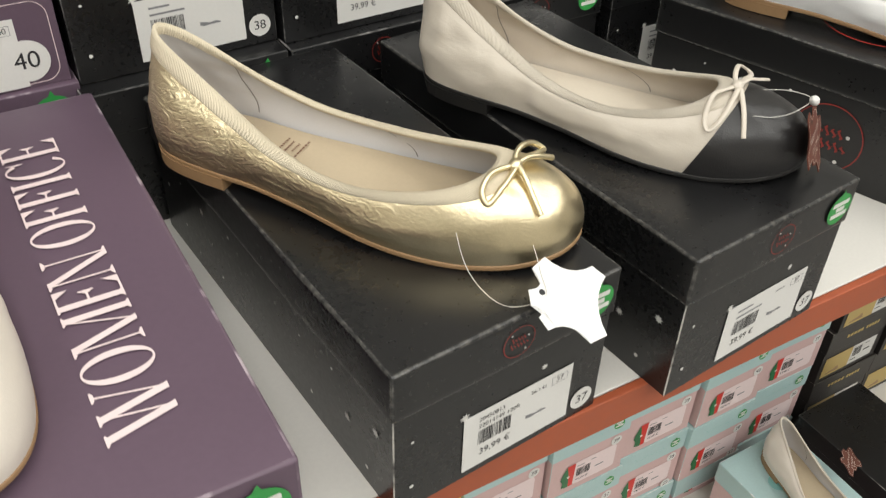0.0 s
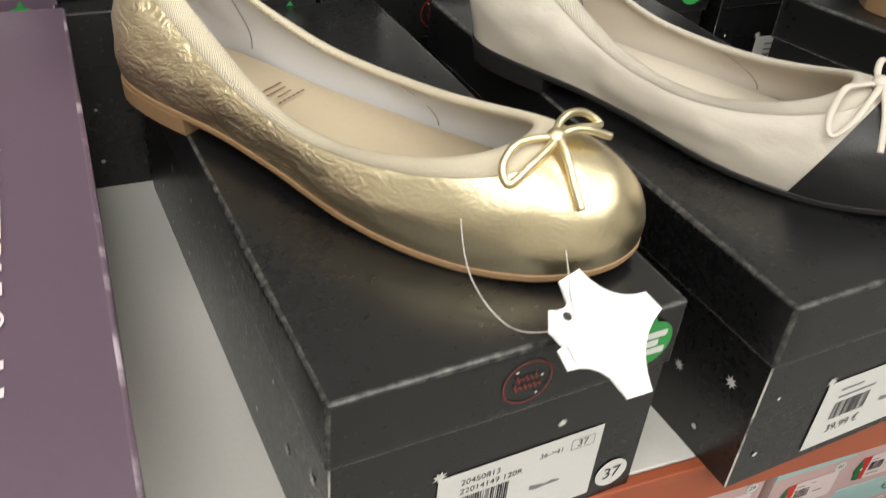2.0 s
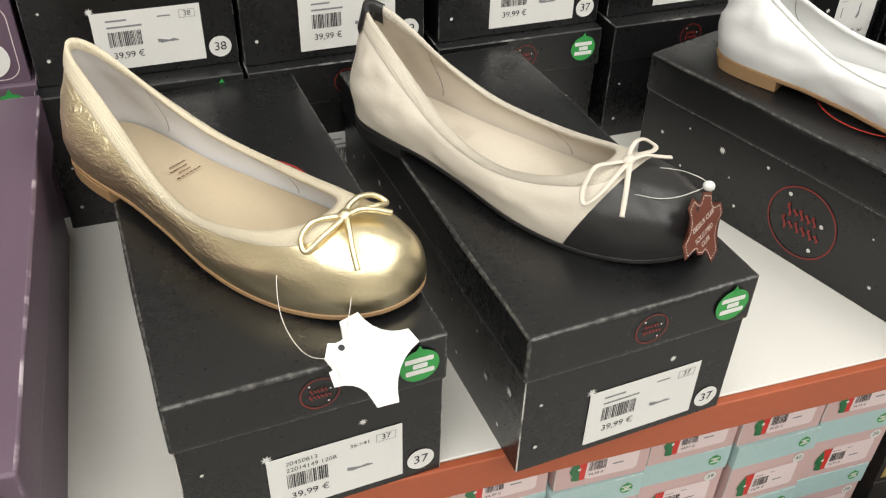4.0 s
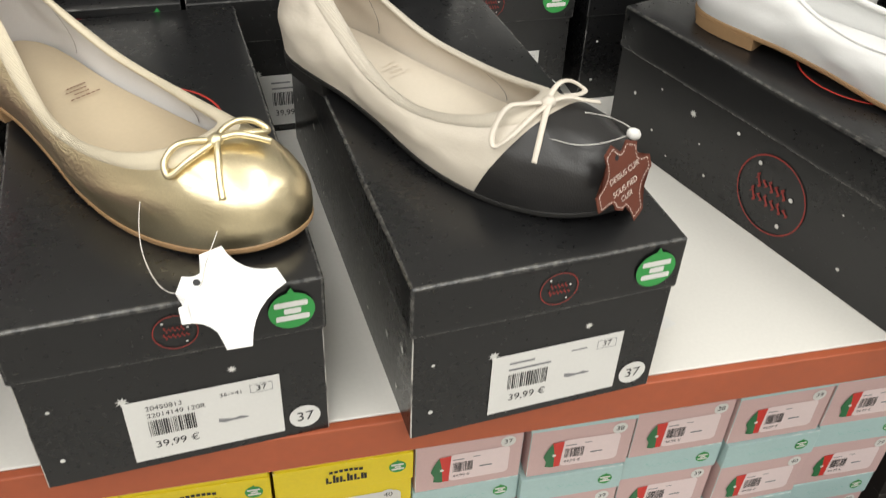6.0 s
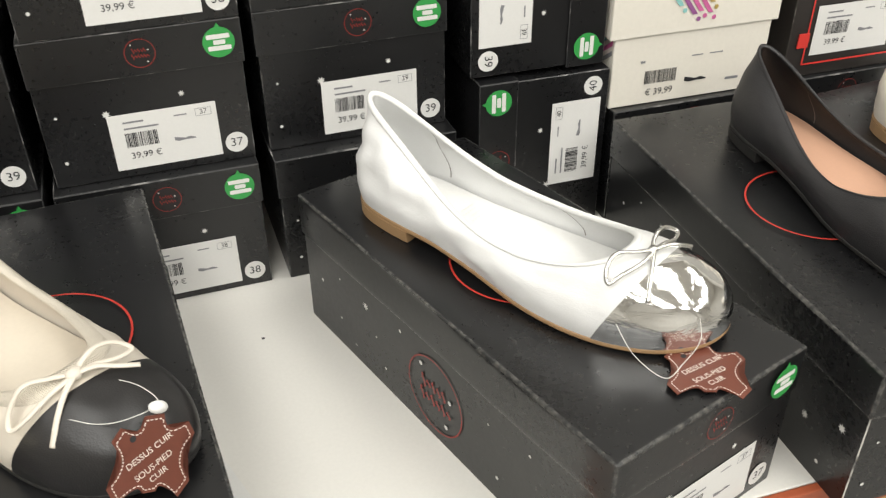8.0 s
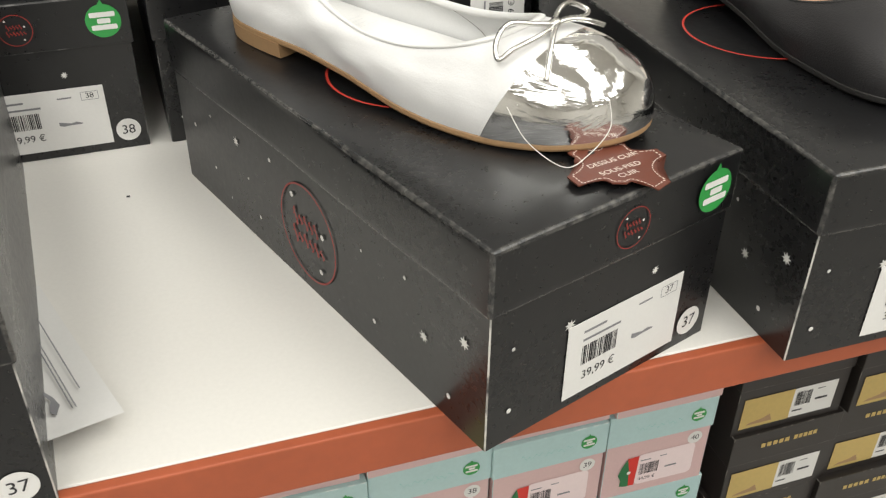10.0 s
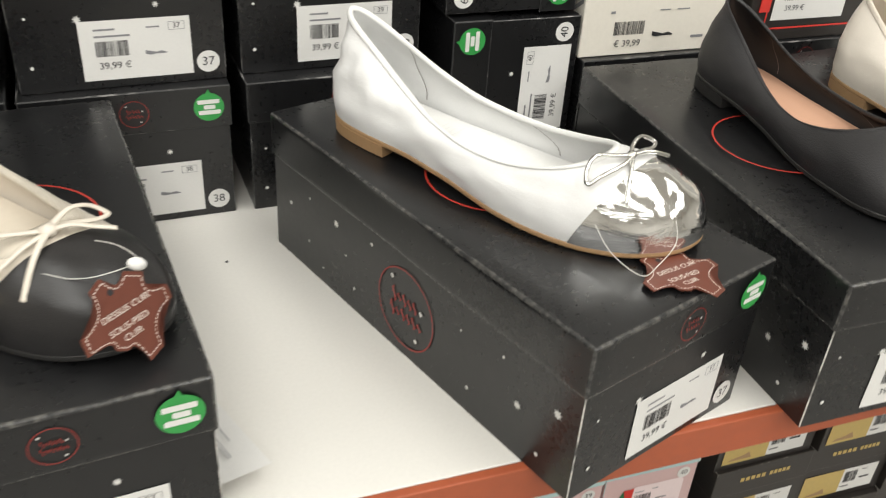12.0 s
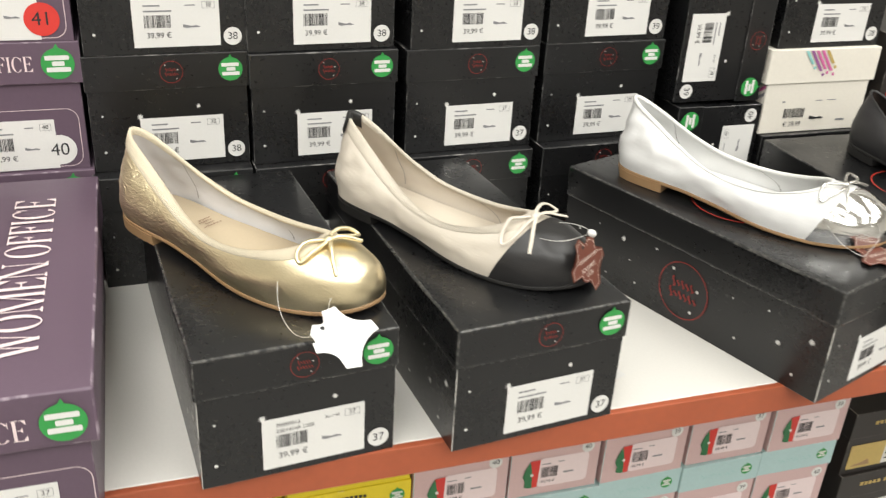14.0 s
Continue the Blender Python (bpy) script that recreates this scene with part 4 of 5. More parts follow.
def binding_bm(last, width, puff):
    """The tape round the opening: outer band, rounded edge and inner band."""
    bm = bmesh.new()
    uvl = bm.loops.layers.uv.new("UVMap")
    seg = np.linalg.norm(last.top - np.roll(last.top, 1, 0), axis=1)
    run = np.cumsum(seg)
    total = seg.sum()
    vs = []
    for i in range(last.n):
        g, nn = last.grid[i], last.normal[i]
        s = np.concatenate([[0], np.cumsum(np.linalg.norm(np.diff(g, axis=0), axis=1))])
        col = []
        rim = last.top[(i + 1) % last.n] - last.top[i - 1]
        climb = g[-1] - g[-4]
        turn = np.linalg.norm(np.cross(rim / (np.linalg.norm(rim) + 1e-9), climb / (np.linalg.norm(climb) + 1e-9)))
        wide = width / max(0.68, turn)
        for back, lift in ((wide, 0.0002), (wide * 0.93, puff), (wide * 0.55, puff * 1.3), (wide * 0.2, puff * 1.1)):
            v = s[-1] - back
            p = np.array([np.interp(v, s, g[:, a]) for a in range(3)])
            q = np.array([np.interp(v, s, nn[:, a]) for a in range(3)])
            col.append(bm.verts.new(Vector(p + q * lift)))
        t, q = g[-1], nn[-1]
        tang = (g[-1] - g[-2]) / (np.linalg.norm(g[-1] - g[-2]) + 1e-9)
        col.append(bm.verts.new(Vector(t + q * 0.0004 + tang * 0.0011)))
        col.append(bm.verts.new(Vector(t - q * 0.0012 + tang * 0.0009)))
        col.append(bm.verts.new(Vector(t - q * 0.0024 - tang * 0.0008)))
        col.append(bm.verts.new(Vector(t - q * 0.0022 - tang * width * 0.55)))
        vs.append(col)
    n, m = last.n, len(vs[0])
    for i in range(n):
        u0, u1 = run[i], run[i] + seg[(i + 1) % n]
        for j in range(m - 1):
            f = bm.faces.new((vs[i][j], vs[(i + 1) % n][j], vs[(i + 1) % n][j + 1], vs[i][j + 1]))
            for lp, uv in zip(f.loops, ((u0, j), (u1, j), (u1, j + 1), (u0, j + 1))):
                lp[uvl].uv = (uv[0], uv[1] * 0.2)
    bmesh.ops.recalc_face_normals(bm, faces=bm.faces[:])
    return bm


def heel_tab_bm(last, half, width):
    """A strip that runs up the heel and over the opening's edge."""
    bm = bmesh.new()
    vs = []
    heel = int(np.argmin(last.top[:, 1]))
    for k in range(-half, half + 1):
        i = (heel + k) % last.n
        g, nn = last.grid[i], last.normal[i]
        s = np.concatenate([[0], np.cumsum(np.linalg.norm(np.diff(g, axis=0), axis=1))])
        tang = (g[-1] - g[-2]) / (np.linalg.norm(g[-1] - g[-2]) + 1e-9)
        col = []
        for back in (width, width * 0.6, width * 0.25):
            v = s[-1] - back
            col.append(bm.verts.new(Vector([np.interp(v, s, g[:, a]) + 0.0019 * np.interp(v, s, nn[:, a]) for a in range(3)])))
        for o, up in ((0.0016, 0.0012), (-0.0008, 0.0022), (-0.0032, 0.0008), (-0.0034, -width * 0.4), (-0.0030, -width * 0.8)):
            col.append(bm.verts.new(Vector(g[-1] + nn[-1] * o + tang * up)))
        vs.append(col)
    for i in range(len(vs) - 1):
        for j in range(len(vs[0]) - 1):
            bm.faces.new((vs[i][j], vs[i + 1][j], vs[i + 1][j + 1], vs[i][j + 1]))
    bmesh.ops.recalc_face_normals(bm, faces=bm.faces[:])
    return bm


def fan_bm(last, z_of, inset):
    """A sheet inside the sole's outline."""
    bm = bmesh.new()
    n = last.n
    rows = 5
    vs = []
    for i in range(n):
        o = last.sole[i, :2] - last.out[i, :2] * inset
        j = (n - i) % n
        other = last.sole[j, :2] - last.out[j, :2] * inset
        mid = (o + other) / 2
        vs.append([bm.verts.new((*(o + (mid - o) * k / rows), z_of((o + (mid - o) * k / rows)[1]))) for k in range(rows + 1)])
    ring_faces(bm, vs)
    bmesh.ops.remove_doubles(bm, verts=bm.verts[:], dist=0.00002)
    bmesh.ops.recalc_face_normals(bm, faces=bm.faces[:])
    if sum(f.normal.z for f in bm.faces) < 0:
        bmesh.ops.reverse_faces(bm, faces=bm.faces[:])
    return bm


def sole_bm(last, grow, thick):
    bm = bmesh.new()
    vs = []
    for i in range(last.n):
        o, zb = last.sole[i], last.zb[i]
        q = last.out[i]
        col = []
        for g, z in ((-0.012, zb), (grow * 0.5 - 0.0004, zb), (grow, zb + 0.0010), (grow, zb + thick - 0.0008), (grow - 0.0010, zb + thick + 0.0004), (-0.004, zb + thick + 0.0004)):
            p = o + q * g
            col.append(bm.verts.new((p[0], p[1], z)))
        vs.append(col)
    ring_faces(bm, vs)
    inner = [c[0] for c in vs]
    n = last.n
    for i in range(1, n // 2):
        a, b = inner[i], inner[(i + 1) % n]
        c, d = inner[(n - i - 1) % n], inner[n - i]
        if len({a, b, c, d}) == 4:
            bm.faces.new((a, b, c, d))
    bmesh.ops.recalc_face_normals(bm, faces=bm.faces[:])
    return bm


def heel_bm(last, front, grow):
    pts = [last.sole[i, :2] + last.out[i, :2] * grow for i in range(last.n)]
    idx = [i for i in range(last.n) if pts[i][1] < front * last.L]
    idx.sort(key=lambda i: (i - last.n // 2) % last.n)
    run = sorted(idx, key=lambda i: math.atan2(pts[i][0] - last.sole[:, 0].mean() * 0, front * last.L * 0.9 - pts[i][1]))
    bm = bmesh.new()
    low, high = [], []
    for i in run:
        x, y = pts[i]
        low.append(bm.verts.new((x * 0.97, y + (0.002 if y < 0.01 else 0), 0)))
        high.append(bm.verts.new((x, y, sole_height(y / last.L) + 0.0004)))
    k = len(run)
    for i in range(k):
        bm.faces.new((low[i], low[(i + 1) % k], high[(i + 1) % k], high[i]))
    bm.faces.new(low[::-1])
    bm.faces.new(high)
    bmesh.ops.recalc_face_normals(bm, faces=bm.faces[:])
    return bm


def vamp_z(last, x, y):
    """Height of the upper's outer face near the point (x, y)."""
    g = last.grid[:, last.rows // 3:].reshape(-1, 3)
    return float(g[np.argsort((g[:, 0] - x) ** 2 + (g[:, 1] - y) ** 2)[:6], 2].mean())


def bow(last, parent, cord, r, pieces, label, flatness=1.0, reach=0.0095):
    """A tied bow: each loop and tail is a polyline in (across, ahead, lift) from the knot."""
    i0 = int(np.argmax(last.top[:, 1]))
    ox, oy = last.top[i0, 0], last.top[i0, 1] + reach
    def place(pt):
        x, y = ox + pt[0], oy + pt[1]
        return Vector((x, y, vamp_z(last, x, y) + r * 0.8 + pt[2]))
    bm = bmesh.new()
    bmesh.ops.create_uvsphere(bm, u_segments=14, v_segments=10, radius=1)
    for v in bm.verts:
        v.co = place((0, 0, 0.0022)) + Vector((v.co.x * r * 2.7, v.co.y * r * 2.3, v.co.z * r * 1.9)) * (1 + 0.12 * math.sin(v.co.x * 7) * math.cos(v.co.y * 5))
    knot = part("bow", bm, cord, parent, label, True)
    for kind, pts in pieces:
        line = [place(p) for p in pts]
        part(kind, tube(line, r, 10, False, flatness), cord, knot, smooth=True)
    return place


LOOPS = (("loop", ((0, 0, 0.002), (0.009, -0.006, 0.003), (0.0155, -0.0085, 0.0042), (0.0215, -0.0090, 0.004), (0.0230, -0.0050, 0.003), (0.0155, -0.0010, 0.002), (0.008, 0.0005, 0.002), (0, 0.001, 0.0025))),
         ("loop", ((0, 0, 0.002), (-0.006, -0.002, 0.004), (-0.013, -0.001, 0.0065), (-0.0205, 0.0020, 0.0075), (-0.0235, 0.0070, 0.006), (-0.016, 0.0060, 0.004), (-0.007, 0.002, 0.003), (0, 0.001, 0.0025))),
         ("tail", ((0, 0.001, 0.003), (-0.007, 0.004, 0.004), (-0.013, 0.008, 0.004), (-0.020, 0.013, 0.0045))),
         ("tail", ((0, 0.001, 0.003), (0.005, 0.007, 0.002), (0.010, 0.013, 0.001), (0.014, 0.019, 0.0006))))

LOW_LOOPS = (("loop", ((0, 0, 0.002), (0.009, -0.006, 0.003), (0.019, -0.0100, 0.007), (0.0275, -0.0105, 0.0085), (0.0305, -0.007, 0.0075), (0.0245, -0.0020, 0.0050), (0.012, 0.0005, 0.002), (0, 0.001, 0.0025))),
             ("loop", ((0, 0, 0.002), (-0.006, -0.003, 0.004), (-0.014, -0.0040, 0.007), (-0.0225, -0.0030, 0.008), (-0.0275, 0.0015, 0.0065), (-0.020, 0.0040, 0.004), (-0.009, 0.002, 0.003), (0, 0.001, 0.0025))),
             ("tail", ((0, 0.001, 0.003), (-0.008, 0.0045, 0.004), (-0.015, 0.009, 0.004), (-0.0235, 0.0135, 0.0045))),
             ("tail", ((0, 0.001, 0.003), (0.008, 0.0045, 0.002), (0.016, 0.0085, 0.001), (0.0235, 0.0120, 0.0006))))
CORD_LOOPS = tuple((kind, tuple((x * 0.9, y * 0.9 - (0.003 if kind == 'loop' and x > 0.012 else 0), z * (1.0 if kind == 'loop' else 0.9)) for x, y, z in pts)) for kind, pts in LOW_LOOPS)


def seam_bm(last, i, width=0.0007, j0=2):
    """A stitched seam down the lining at one place of the rim."""
    bm = bmesh.new()
    g, nn = last.grid, last.normal
    prev = None
    for j in range(j0, last.rows):
        wob = 0.0018 * math.sin(j * 0.55)
        tang = g[(i + 1) % last.n, j] - g[i - 1, j]
        tang = tang / (np.linalg.norm(tang) + 1e-9)
        c = g[i, j] - nn[i, j] * 0.0021 + tang * wob
        row = [bm.verts.new(Vector(c + tang * q)) for q in (-width / 2, width / 2)]
        if prev:
            bm.faces.new((prev[0], prev[1], row[1], row[0]))
        prev = row
    return bm


def flat_shoe(m, length, label, upper, lining, insole, tape, sole_mat, heel_mat, cap=None, cord=None, cord_r=0.0012, tape_w=0.0065, puff=0.0007, crumple=0.0012,
              cut=0.0, low=1.0, square=0.0, inner=-1, seed=0.0, cap_at=0.783, bow_label="tied cord bow", back=None, flatness=1.0, mark=None, pieces=LOOPS, reach=0.0095, heel_up=1.0):
    ob = thing("ballerina_shoe", m, label, "shoe", "display shoes")
    last = Last(length, inner, cut, low, square, heel_up)
    if cap:
        up = part("upper", split_bm(upper_bm(last, 0, False, crumple, seed, tape_w), cap_at * length, False, 0.04, -0.45), upper, ob, smooth=True)
        part("toe_cap", split_bm(upper_bm(last, 0.0004, False, crumple, seed, tape_w), (cap_at - 0.004) * length, True, 0.04, -0.45), cap, ob, "contrasting toe cap", True)
    else:
        up = part("upper", upper_bm(last, 0, False, crumple, seed, tape_w), upper, ob, smooth=True)
    part("lining", upper_bm(last, -0.0016, True, crumple * 0.6, seed), lining, ob, "smooth inner lining", True)
    for want in (0.46, 0.16):
        i = min((k for k in range(last.n) if last.top[k, 0] < 0), key=lambda k: abs(last.top[k, 1] / length - want))
        part("lining_seam", seam_bm(last, i), SEAM, ob, "dark stitched seam line")
    ins = part("insole", fan_bm(last, lambda y: float(sole_height(y / length)) + 0.0085, 0.0026), insole, ob, smooth=True)
    part("binding", binding_bm(last, tape_w, puff), tape, up, "tape binding round the opening", True)
    part("outsole", sole_bm(last, 0.0003, 0.0036), sole_mat, ob, smooth=False)
    part("heel", heel_bm(last, 0.235, 0.0006), heel_mat, ob)
    if mark:
        mk = bmesh.new()
        for k, (x0, x1, y0) in enumerate(((-0.009, 0.003, 0.0), (-0.007, 0.006, 0.004), (-0.006, 0.003, 0.008), (-0.010, 0.008, 0.012))):
            for s in range(6):
                a = x0 + (x1 - x0) * s / 6
                b = a + (x1 - x0) / 6 * 0.7
                y = 0.31 * length + y0
                zz = float(sole_height(0.25)) + 0.0090
                mk.faces.new([mk.verts.new(q) for q in ((a, y, zz), (b, y, zz), (b, y + 0.0011, zz), (a, y + 0.0011, zz))])
        part("stamp", mk, mark, ins, "worn printed lines")
    if back:
        part("heel_tab", heel_tab_bm(last, 5, 0.013), back, ob, "narrow black strip over the heel's edge", True)
    if cord:
        bow(last, ob, cord, cord_r, pieces, bow_label, flatness, reach)
    return ob, last


def heading(x, y, z, ang):
    """Heel at (x, y), toe turned ang degrees from straight ahead towards +x."""
    return pose(x, y, z, 0, 0, 180 + ang)


TOP_A = TOP_B = SHELF + 0.1023
gold_shoe, gold_last = flat_shoe(heading(-0.2312, 0.2205, TOP_A, 37.4), 0.2525, "gold metallic leather ballerina flat with bow, on a black box", GOLD, LINING_GREY, INSOLE_TAN, GOLD_TAPE, SOLE_TAN, SOLE_TAN,
                                 None, GOLD_CORD, 0.0015, 0.0092, 0.0009, 0.0022, seed=3.0, bow_label="thin gold leather bow", mark=TAG_BROWN)
bone_shoe, bone_last = flat_shoe(heading(-0.0558, 0.2217, TOP_B, 34.3), 0.247, "bone leather ballerina flat with black toe, on a black box", BONE, LINING_BONE, INSOLE_BONE, BONE_TAPE, SOLE_BLACK, SOLE_BLACK,
                                 BLACK_LEATHER, BONE, 0.0015, 0.0088, 0.0007, 0.0034, seed=8.0, bow_label="flat bone leather bow", cap_at=0.752, back=BLACK_LEATHER, flatness=0.55, mark=LINING_BONE, pieces=LOW_LOOPS, cut=0.053, heel_up=1.08)
white_shoe, white_last = flat_shoe(heading(0.2247, 0.2395, TOP_B, 33.5), 0.2545, "white leather ballerina flat with mirror silver toe, on a black box", WHITE_LEATHER, LINING_WHITE, INSOLE_WHITE, WHITE_TAPE, SOLE_TAN, SOLE_TAN,
                                   SILVER, SILVER_CORD, 0.0012, 0.0030, 0.0010, 0.0030, seed=5.0, bow_label="thin silver cord bow", mark=LINING_WHITE, pieces=CORD_LOOPS, cut=0.042, reach=0.0125)
black_shoe, black_last = flat_shoe(heading(0.520, 0.253, TOP_B, 3), 0.247, "matt black leather flat with a square toe, on a black box", MATT_BLACK, BLACK_LEATHER, INSOLE_PEACH, MATT_BLACK, SOLE_BLACK, SOLE_BLACK,
                                   None, None, tape_w=0.0016, puff=0.0003, crumple=0.0008, cut=0.09, low=0.88, square=0.32, seed=2.0)
cream_shoe, cream_last = flat_shoe(heading(0.625, 0.227, TOP_B, 4), 0.247, "cream leather flat with a tan sole, on a black box", CREAM_LEATHER, LINING_BONE, INSOLE_BONE, BONE, SOLE_TAN, SOLE_TAN,
                                   None, None, tape_w=0.003, puff=0.0005, crumple=0.0012, seed=6.0)
nude_shoe, nude_last = flat_shoe(heading(-0.372, 0.2334, SHELF + 0.1135, 0), 0.247, "pale nude leather flat, on a mauve box", CREAM_LEATHER, LINING_BONE, INSOLE_BONE, BONE, SOLE_TAN, SOLE_TAN,
                                 None, None, tape_w=0.003, puff=0.0005, crumple=0.0010, seed=9.0)


# ---- swing tags ----
HIDE = (((-0.26, 0.98), (0.20, 1.02)), ((0.84, 0.80), (1.02, 0.52)), ((1.00, -0.58), (0.74, -0.92)), ((0.16, -0.72), (-0.14, -0.74)), ((-0.78, -0.90), (-1.00, -0.56)), ((-0.98, 0.46), (-0.80, 0.76)))


WIDE_HIDE = (((-0.25, 1.05), (0.22, 1.08)), ((1.05, 0.25), (1.12, -0.12)), ((0.02, -1.12), (-0.45, -1.02)), ((-1.05, -0.22), (-1.0, 0.12)), ((-0.95, 0.42), (-0.72, 0.72)))


def hide_outline(s, shrink=1.0, form=HIDE):
    """A hide-shaped outline: square-cut legs and neck with hollow arcs between, as tanners mark leather."""
    out = []
    k = len(form)
    for i in range(k):
        (a, b), (c, _) = form[i], form[(i + 1) % k]
        a, b, c = (np.array(q) for q in (a, b, c))
        m = (b + c) / 2 * 0.52
        out.append(a)
        for t in np.linspace(0, 1, 7)[:-1]:
            out.append((1 - t) ** 2 * b + 2 * t * (1 - t) * m + t * t * c)
    return [q * s * shrink for q in out]


def hide_tag(m, s, face, label, printed):
    ob = thing("swing_tag", m, label, "tag", "leather tags")
    bm = bmesh.new()
    ol = hide_outline(s, 1.0, HIDE if printed else WIDE_HIDE)
    front = [bm.verts.new((x, -0.0003, z)) for x, z in ol]
    rear = [bm.verts.new((x, 0.0003, z)) for x, z in ol]
    f1, f2 = bm.faces.new(front), bm.faces.new(rear[::-1])
    for i in range(len(ol)):
        j = (i + 1) % len(ol)
        bm.faces.new((front[j], front[i], rear[i], rear[j]))
    bmesh.ops.triangulate(bm, faces=[f1, f2])
    bmesh.ops.recalc_face_normals(bm, faces=bm.faces[:])
    card = part("card", bm, face, ob)
    part("hole", flat(disc_pts(-0.50 * s, 0.50 * s, 0.075 * s, 14)), INK, card, "punched thread hole", at=at(0, -0.0004, 0))
    if printed:
        st = bmesh.new()
        ring = hide_outline(s, 0.90)
        dashes = []
        for i in range(len(ring)):
            a, b = ring[i], ring[(i + 1) % len(ring)]
            k = max(1, round(float(np.linalg.norm(b - a)) / 0.0019))
            dashes += [(a + (b - a) * (s0 + 0.15) / k, a + (b - a) * (s0 + 0.75) / k) for s0 in range(k)]
        for a, b in dashes:
            d = b - a
            q = np.array((-d[1], d[0])) / (np.linalg.norm(d) + 1e-9) * 0.00024
            add_poly(st, [a - q, b - q, b + q, a + q])
        part("stitch_print", st, TAG_INK, card, "dashed printed stitching", at=at(0, -0.0004, 0))
        part("wording", lettering("DESSUS CUIR", s * 0.21, TAG_INK), None, card, at=pose(-0.08 * s, -0.0005, 0.20 * s, 0, -35, 0))
        part("wording", lettering("SOUS-PIED", s * 0.21, TAG_INK), None, card, at=pose(0.06 * s, -0.0005, -0.14 * s, 0, -35, 0))
        part("wording", lettering("CUIR", s * 0.21, TAG_INK), None, card, at=pose(0.20 * s, -0.0005, -0.34 * s, 0, -35, 0))
    return ob


def basis(origin, right, up):
    """A pose whose x runs to the right and z up along the given directions."""
    x = Vector(right).normalized()
    z = Vector(up)
    z = (z - x * z.dot(x)).normalized()
    y = z.cross(x)
    m = Matrix((x, y, z)).transposed().to_4x4()
    m.translation = Vector(origin)
    return m


def thread(points, tag, r=0.00024, knob=None):
    inv = tag.matrix_basis.inverted()
    part("thread", tube([inv @ Vector(p) for p in points], r, 6), THREAD, tag, "clear nylon thread", True)
    if knob:
        bm = bmesh.new()
        bmesh.ops.create_uvsphere(bm, u_segments=12, v_segments=8, radius=0.0036)
        bmesh.ops.scale(bm, vec=(1.25, 0.8, 0.8), verts=bm.verts)
        bmesh.ops.translate(bm, vec=inv @ Vector(knob), verts=bm.verts)
        part("fastener", bm, PAPER, tag, "white plastic thread fastener", True)


tag_a = hide_tag(basis((-0.1075, -0.0125, 1.0567), (0.044, 0.013, 0.0023), (-0.008, 0.042, 0.021)), 0.0215, TAG_WHITE, "white back of a hide-shaped leather tag, hanging off the gold flat", False)
thread(((-0.1320, 0.0579, 1.0861), (-0.1416, 0.0398, 1.0776), (-0.1438, 0.0207, 1.0614), (-0.1356, 0.0019, 1.0524), (-0.1208, -0.0087, 1.0594), (-0.1160, 0.0020, 1.0652), (-0.1085, 0.0239, 1.0717), (-0.1073, 0.0406, 1.0830)), tag_a)
tag_b = hide_tag(basis((0.0755, 0.0120, 1.0775), (0.80, 0.32, -0.46), (0.0135, 0.0235, 0.0355)), 0.0190, TAG_BROWN, "brown hide-shaped leather tag with pale stitching, on the bone flat", True)
thread(((0.0556, 0.0526, 1.0929), (0.0659, 0.0476, 1.0944), (0.0762, 0.0370, 1.0964), (0.0820, 0.0259, 1.0951), (0.0672, 0.0238, 1.0918), (0.0553, 0.0274, 1.0898), (0.0448, 0.0329, 1.0905), (0.0352, 0.0384, 1.0886)), tag_b, knob=(0.0820, 0.0239, 1.0951))
tag_c = hide_tag(basis((0.3430, 0.0090, 1.0556), (0.90, -0.40, 0.02), (0.40, 0.90, 0.0)), 0.0205, TAG_BROWN, "brown hide-shaped leather tag lying flat under the silver toe", True)
thread(((0.3040, 0.0359, 1.0752), (0.3073, 0.0206, 1.0662), (0.3174, 0.0063, 1.0605), (0.3312, 0.0129, 1.0603), (0.3430, 0.0183, 1.0682), (0.3444, 0.0242, 1.0783)), tag_c)
tag_d = hide_tag(basis((0.5795, 0.1384, 0.3450), (0.9, 0.25, -0.1), (-0.15, 0.75, 0.5)), 0.0185, TAG_BROWN, "brown hide-shaped leather tag on the shoe of the lower shelf", True)


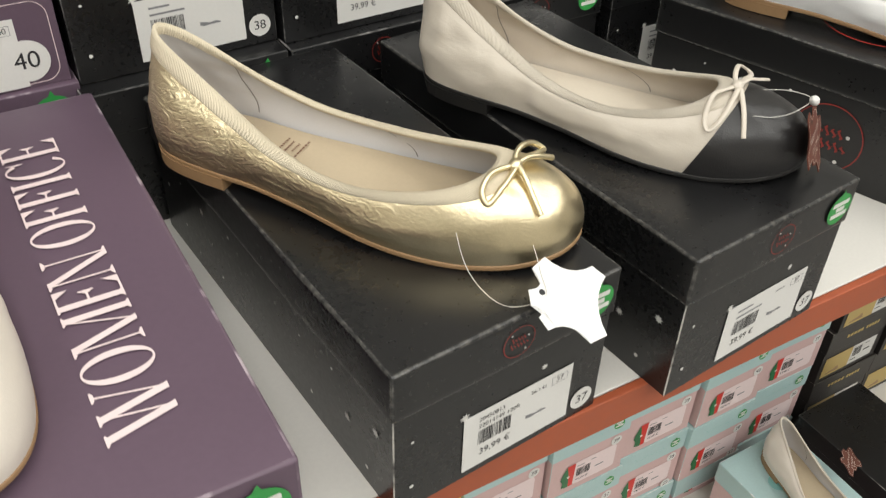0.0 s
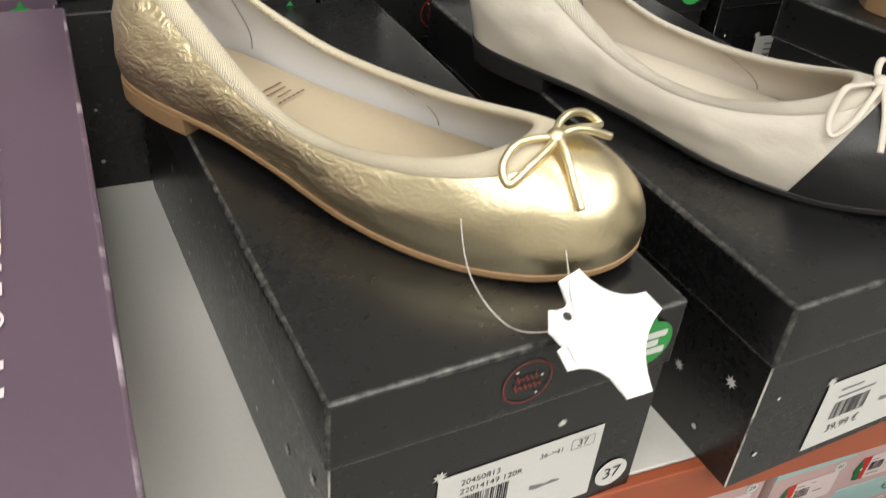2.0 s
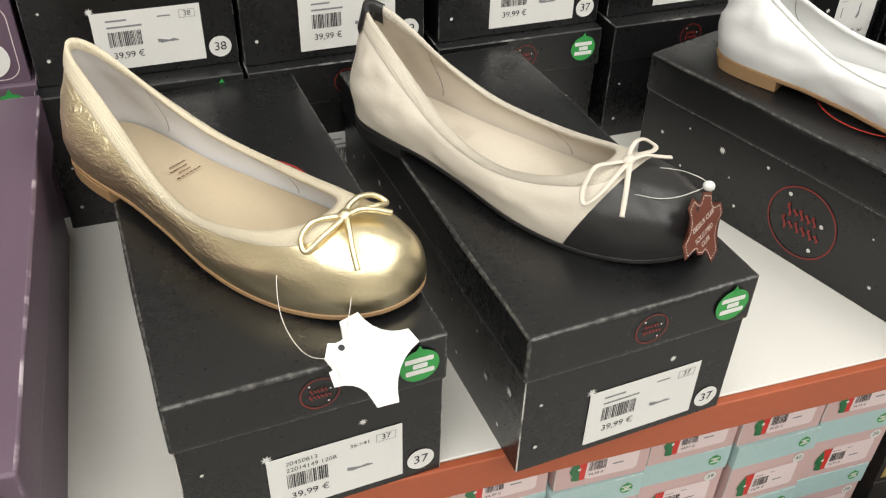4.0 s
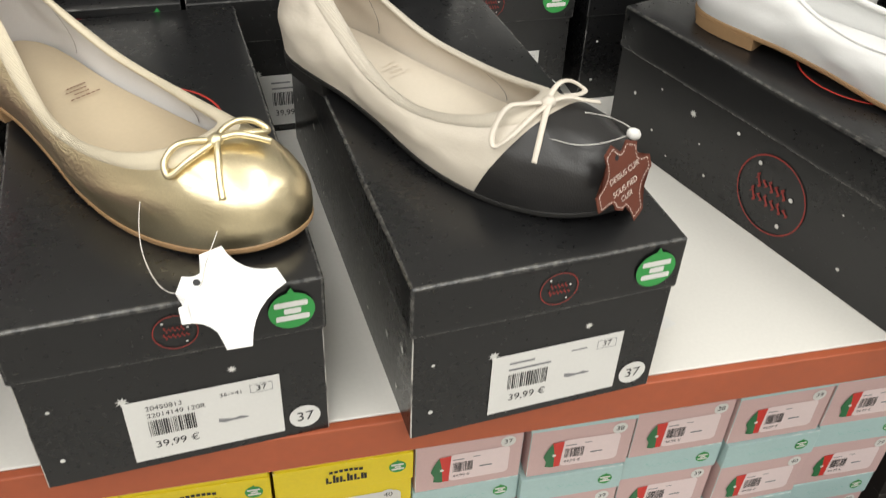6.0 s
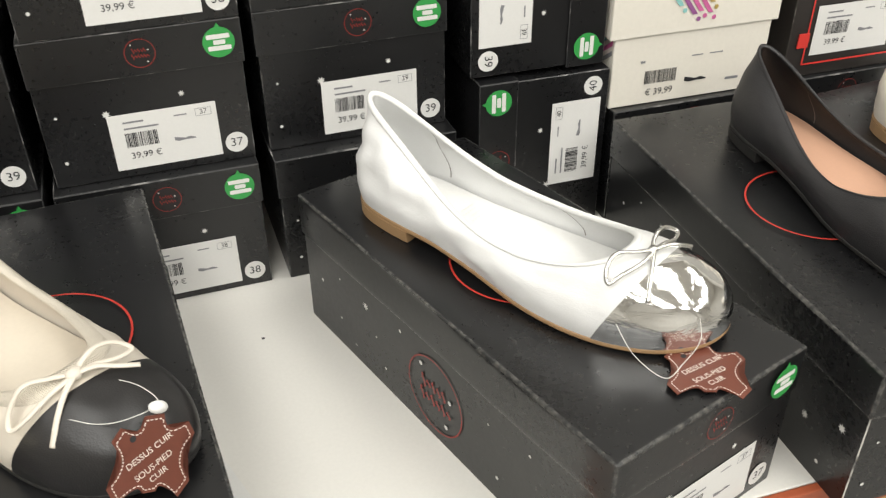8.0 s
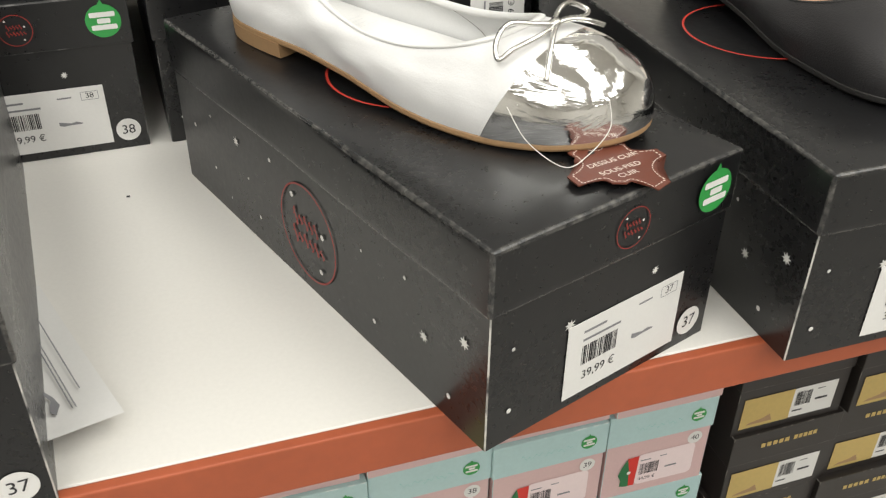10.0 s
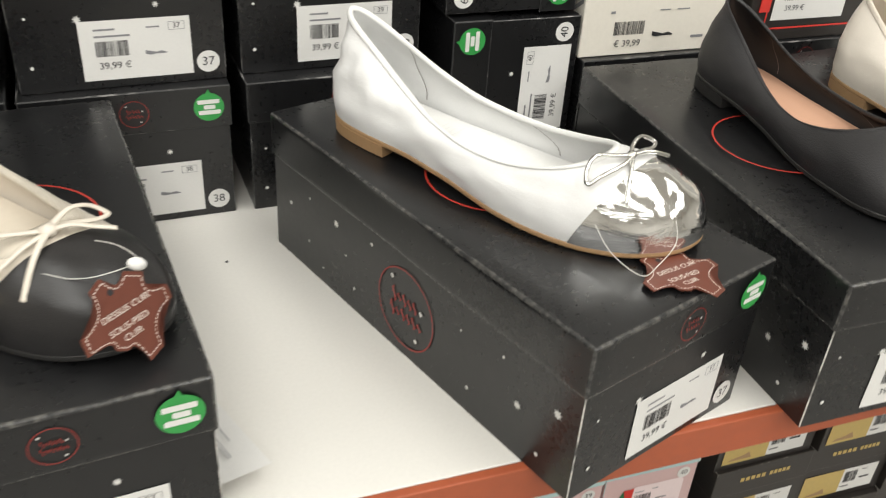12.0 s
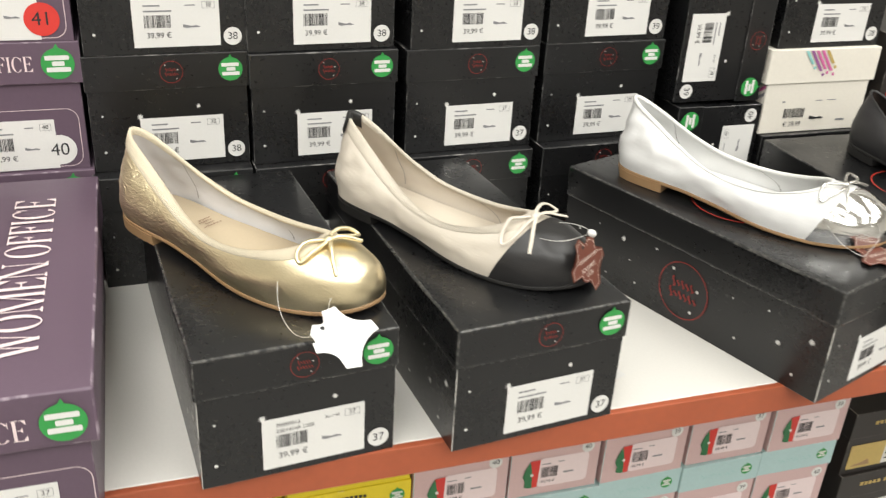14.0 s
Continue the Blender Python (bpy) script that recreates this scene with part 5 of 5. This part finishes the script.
# ---- small things on the shelf, and the lower display ----
def paper_slip():
    ob = thing("paper_slip", basis((0.0930, 0.082, SHELF + 0.0062), (0.92, 0.30, -0.05), (-0.30, 0.92, -0.06)), "white printed paper slip sticking out from under a box", "paper")
    bm = bmesh.new()
    n = 8
    vs = []
    for i in range(n + 1):
        z = -0.066 + 0.132 * i / n
        lift = 0.0035 * ((n - i) / n) ** 2
        vs.append([bm.verts.new((x, -lift, z)) for x in (-0.022, 0.0, 0.020)])
    for i in range(n):
        for j in range(2):
            bm.faces.new((vs[i][j], vs[i][j + 1], vs[i + 1][j + 1], vs[i + 1][j]))
    sheet = part("sheet", bm, PAPER, ob, smooth=True)
    lines = bmesh.new()
    for x0, z0, z1 in ((0.009, -0.040, 0.030), (0.004, -0.052, 0.022), (0.0025, -0.052, 0.022)):
        add_rect(lines, x0, x0 + 0.0006, z0, z1, -0.0045)
    part("line_print", lines, GREY_INK, sheet)
    part("shoe_picture", flat([(-0.006, -0.050), (-0.004, -0.053), (-0.001, -0.047), (-0.002, -0.040), (-0.0045, -0.033), (-0.0055, -0.034), (-0.0035, -0.042)], -0.0046), GREY_INK, sheet)


paper_slip()
tagged(new("shelf_screw", finish(slab(0.1380, 0.1400, 0.2332, 0.2349, SHELF, SHELF + 0.0004), "shelf_screw", [INK])), "tiny dark peg hole on the white shelf", "peg hole")


def aqua_display_box():
    w, l, h = 0.13, 0.29, 0.112
    ob = thing("shoe_box", pose(0.5165, -0.0458, LOWER, 0, 0, 0.2), "pale aqua shoe box under a beige flat", "shoe box", "lower display boxes")
    part("body", box_body(w, l, h - 0.002, [PINK, AQUA_EDGE]), None, ob)
    ld = part("lid", box_lid(w, l, h, 0.036, [AQUA, AQUA_EDGE], True), None, ob)
    part("dot_print", flat(disc_pts(0, 0, 0.013, 24)), TEAL_INK, ld, "dark teal dot", at=pose(-0.020, 0.225, h + 0.0022, -90, 0, 0))


aqua_display_box()
beige_shoe, beige_last = flat_shoe(heading(0.530, 0.232, LOWER + 0.1135, -7.8), 0.247, "beige leather flat with a tan insole, on an aqua box", CREAM_LEATHER, LINING_GREY, INSOLE_TAN, BONE, SOLE_TAN, SOLE_TAN,
                                   None, None, tape_w=0.003, puff=0.0005, crumple=0.0014, seed=11.0)
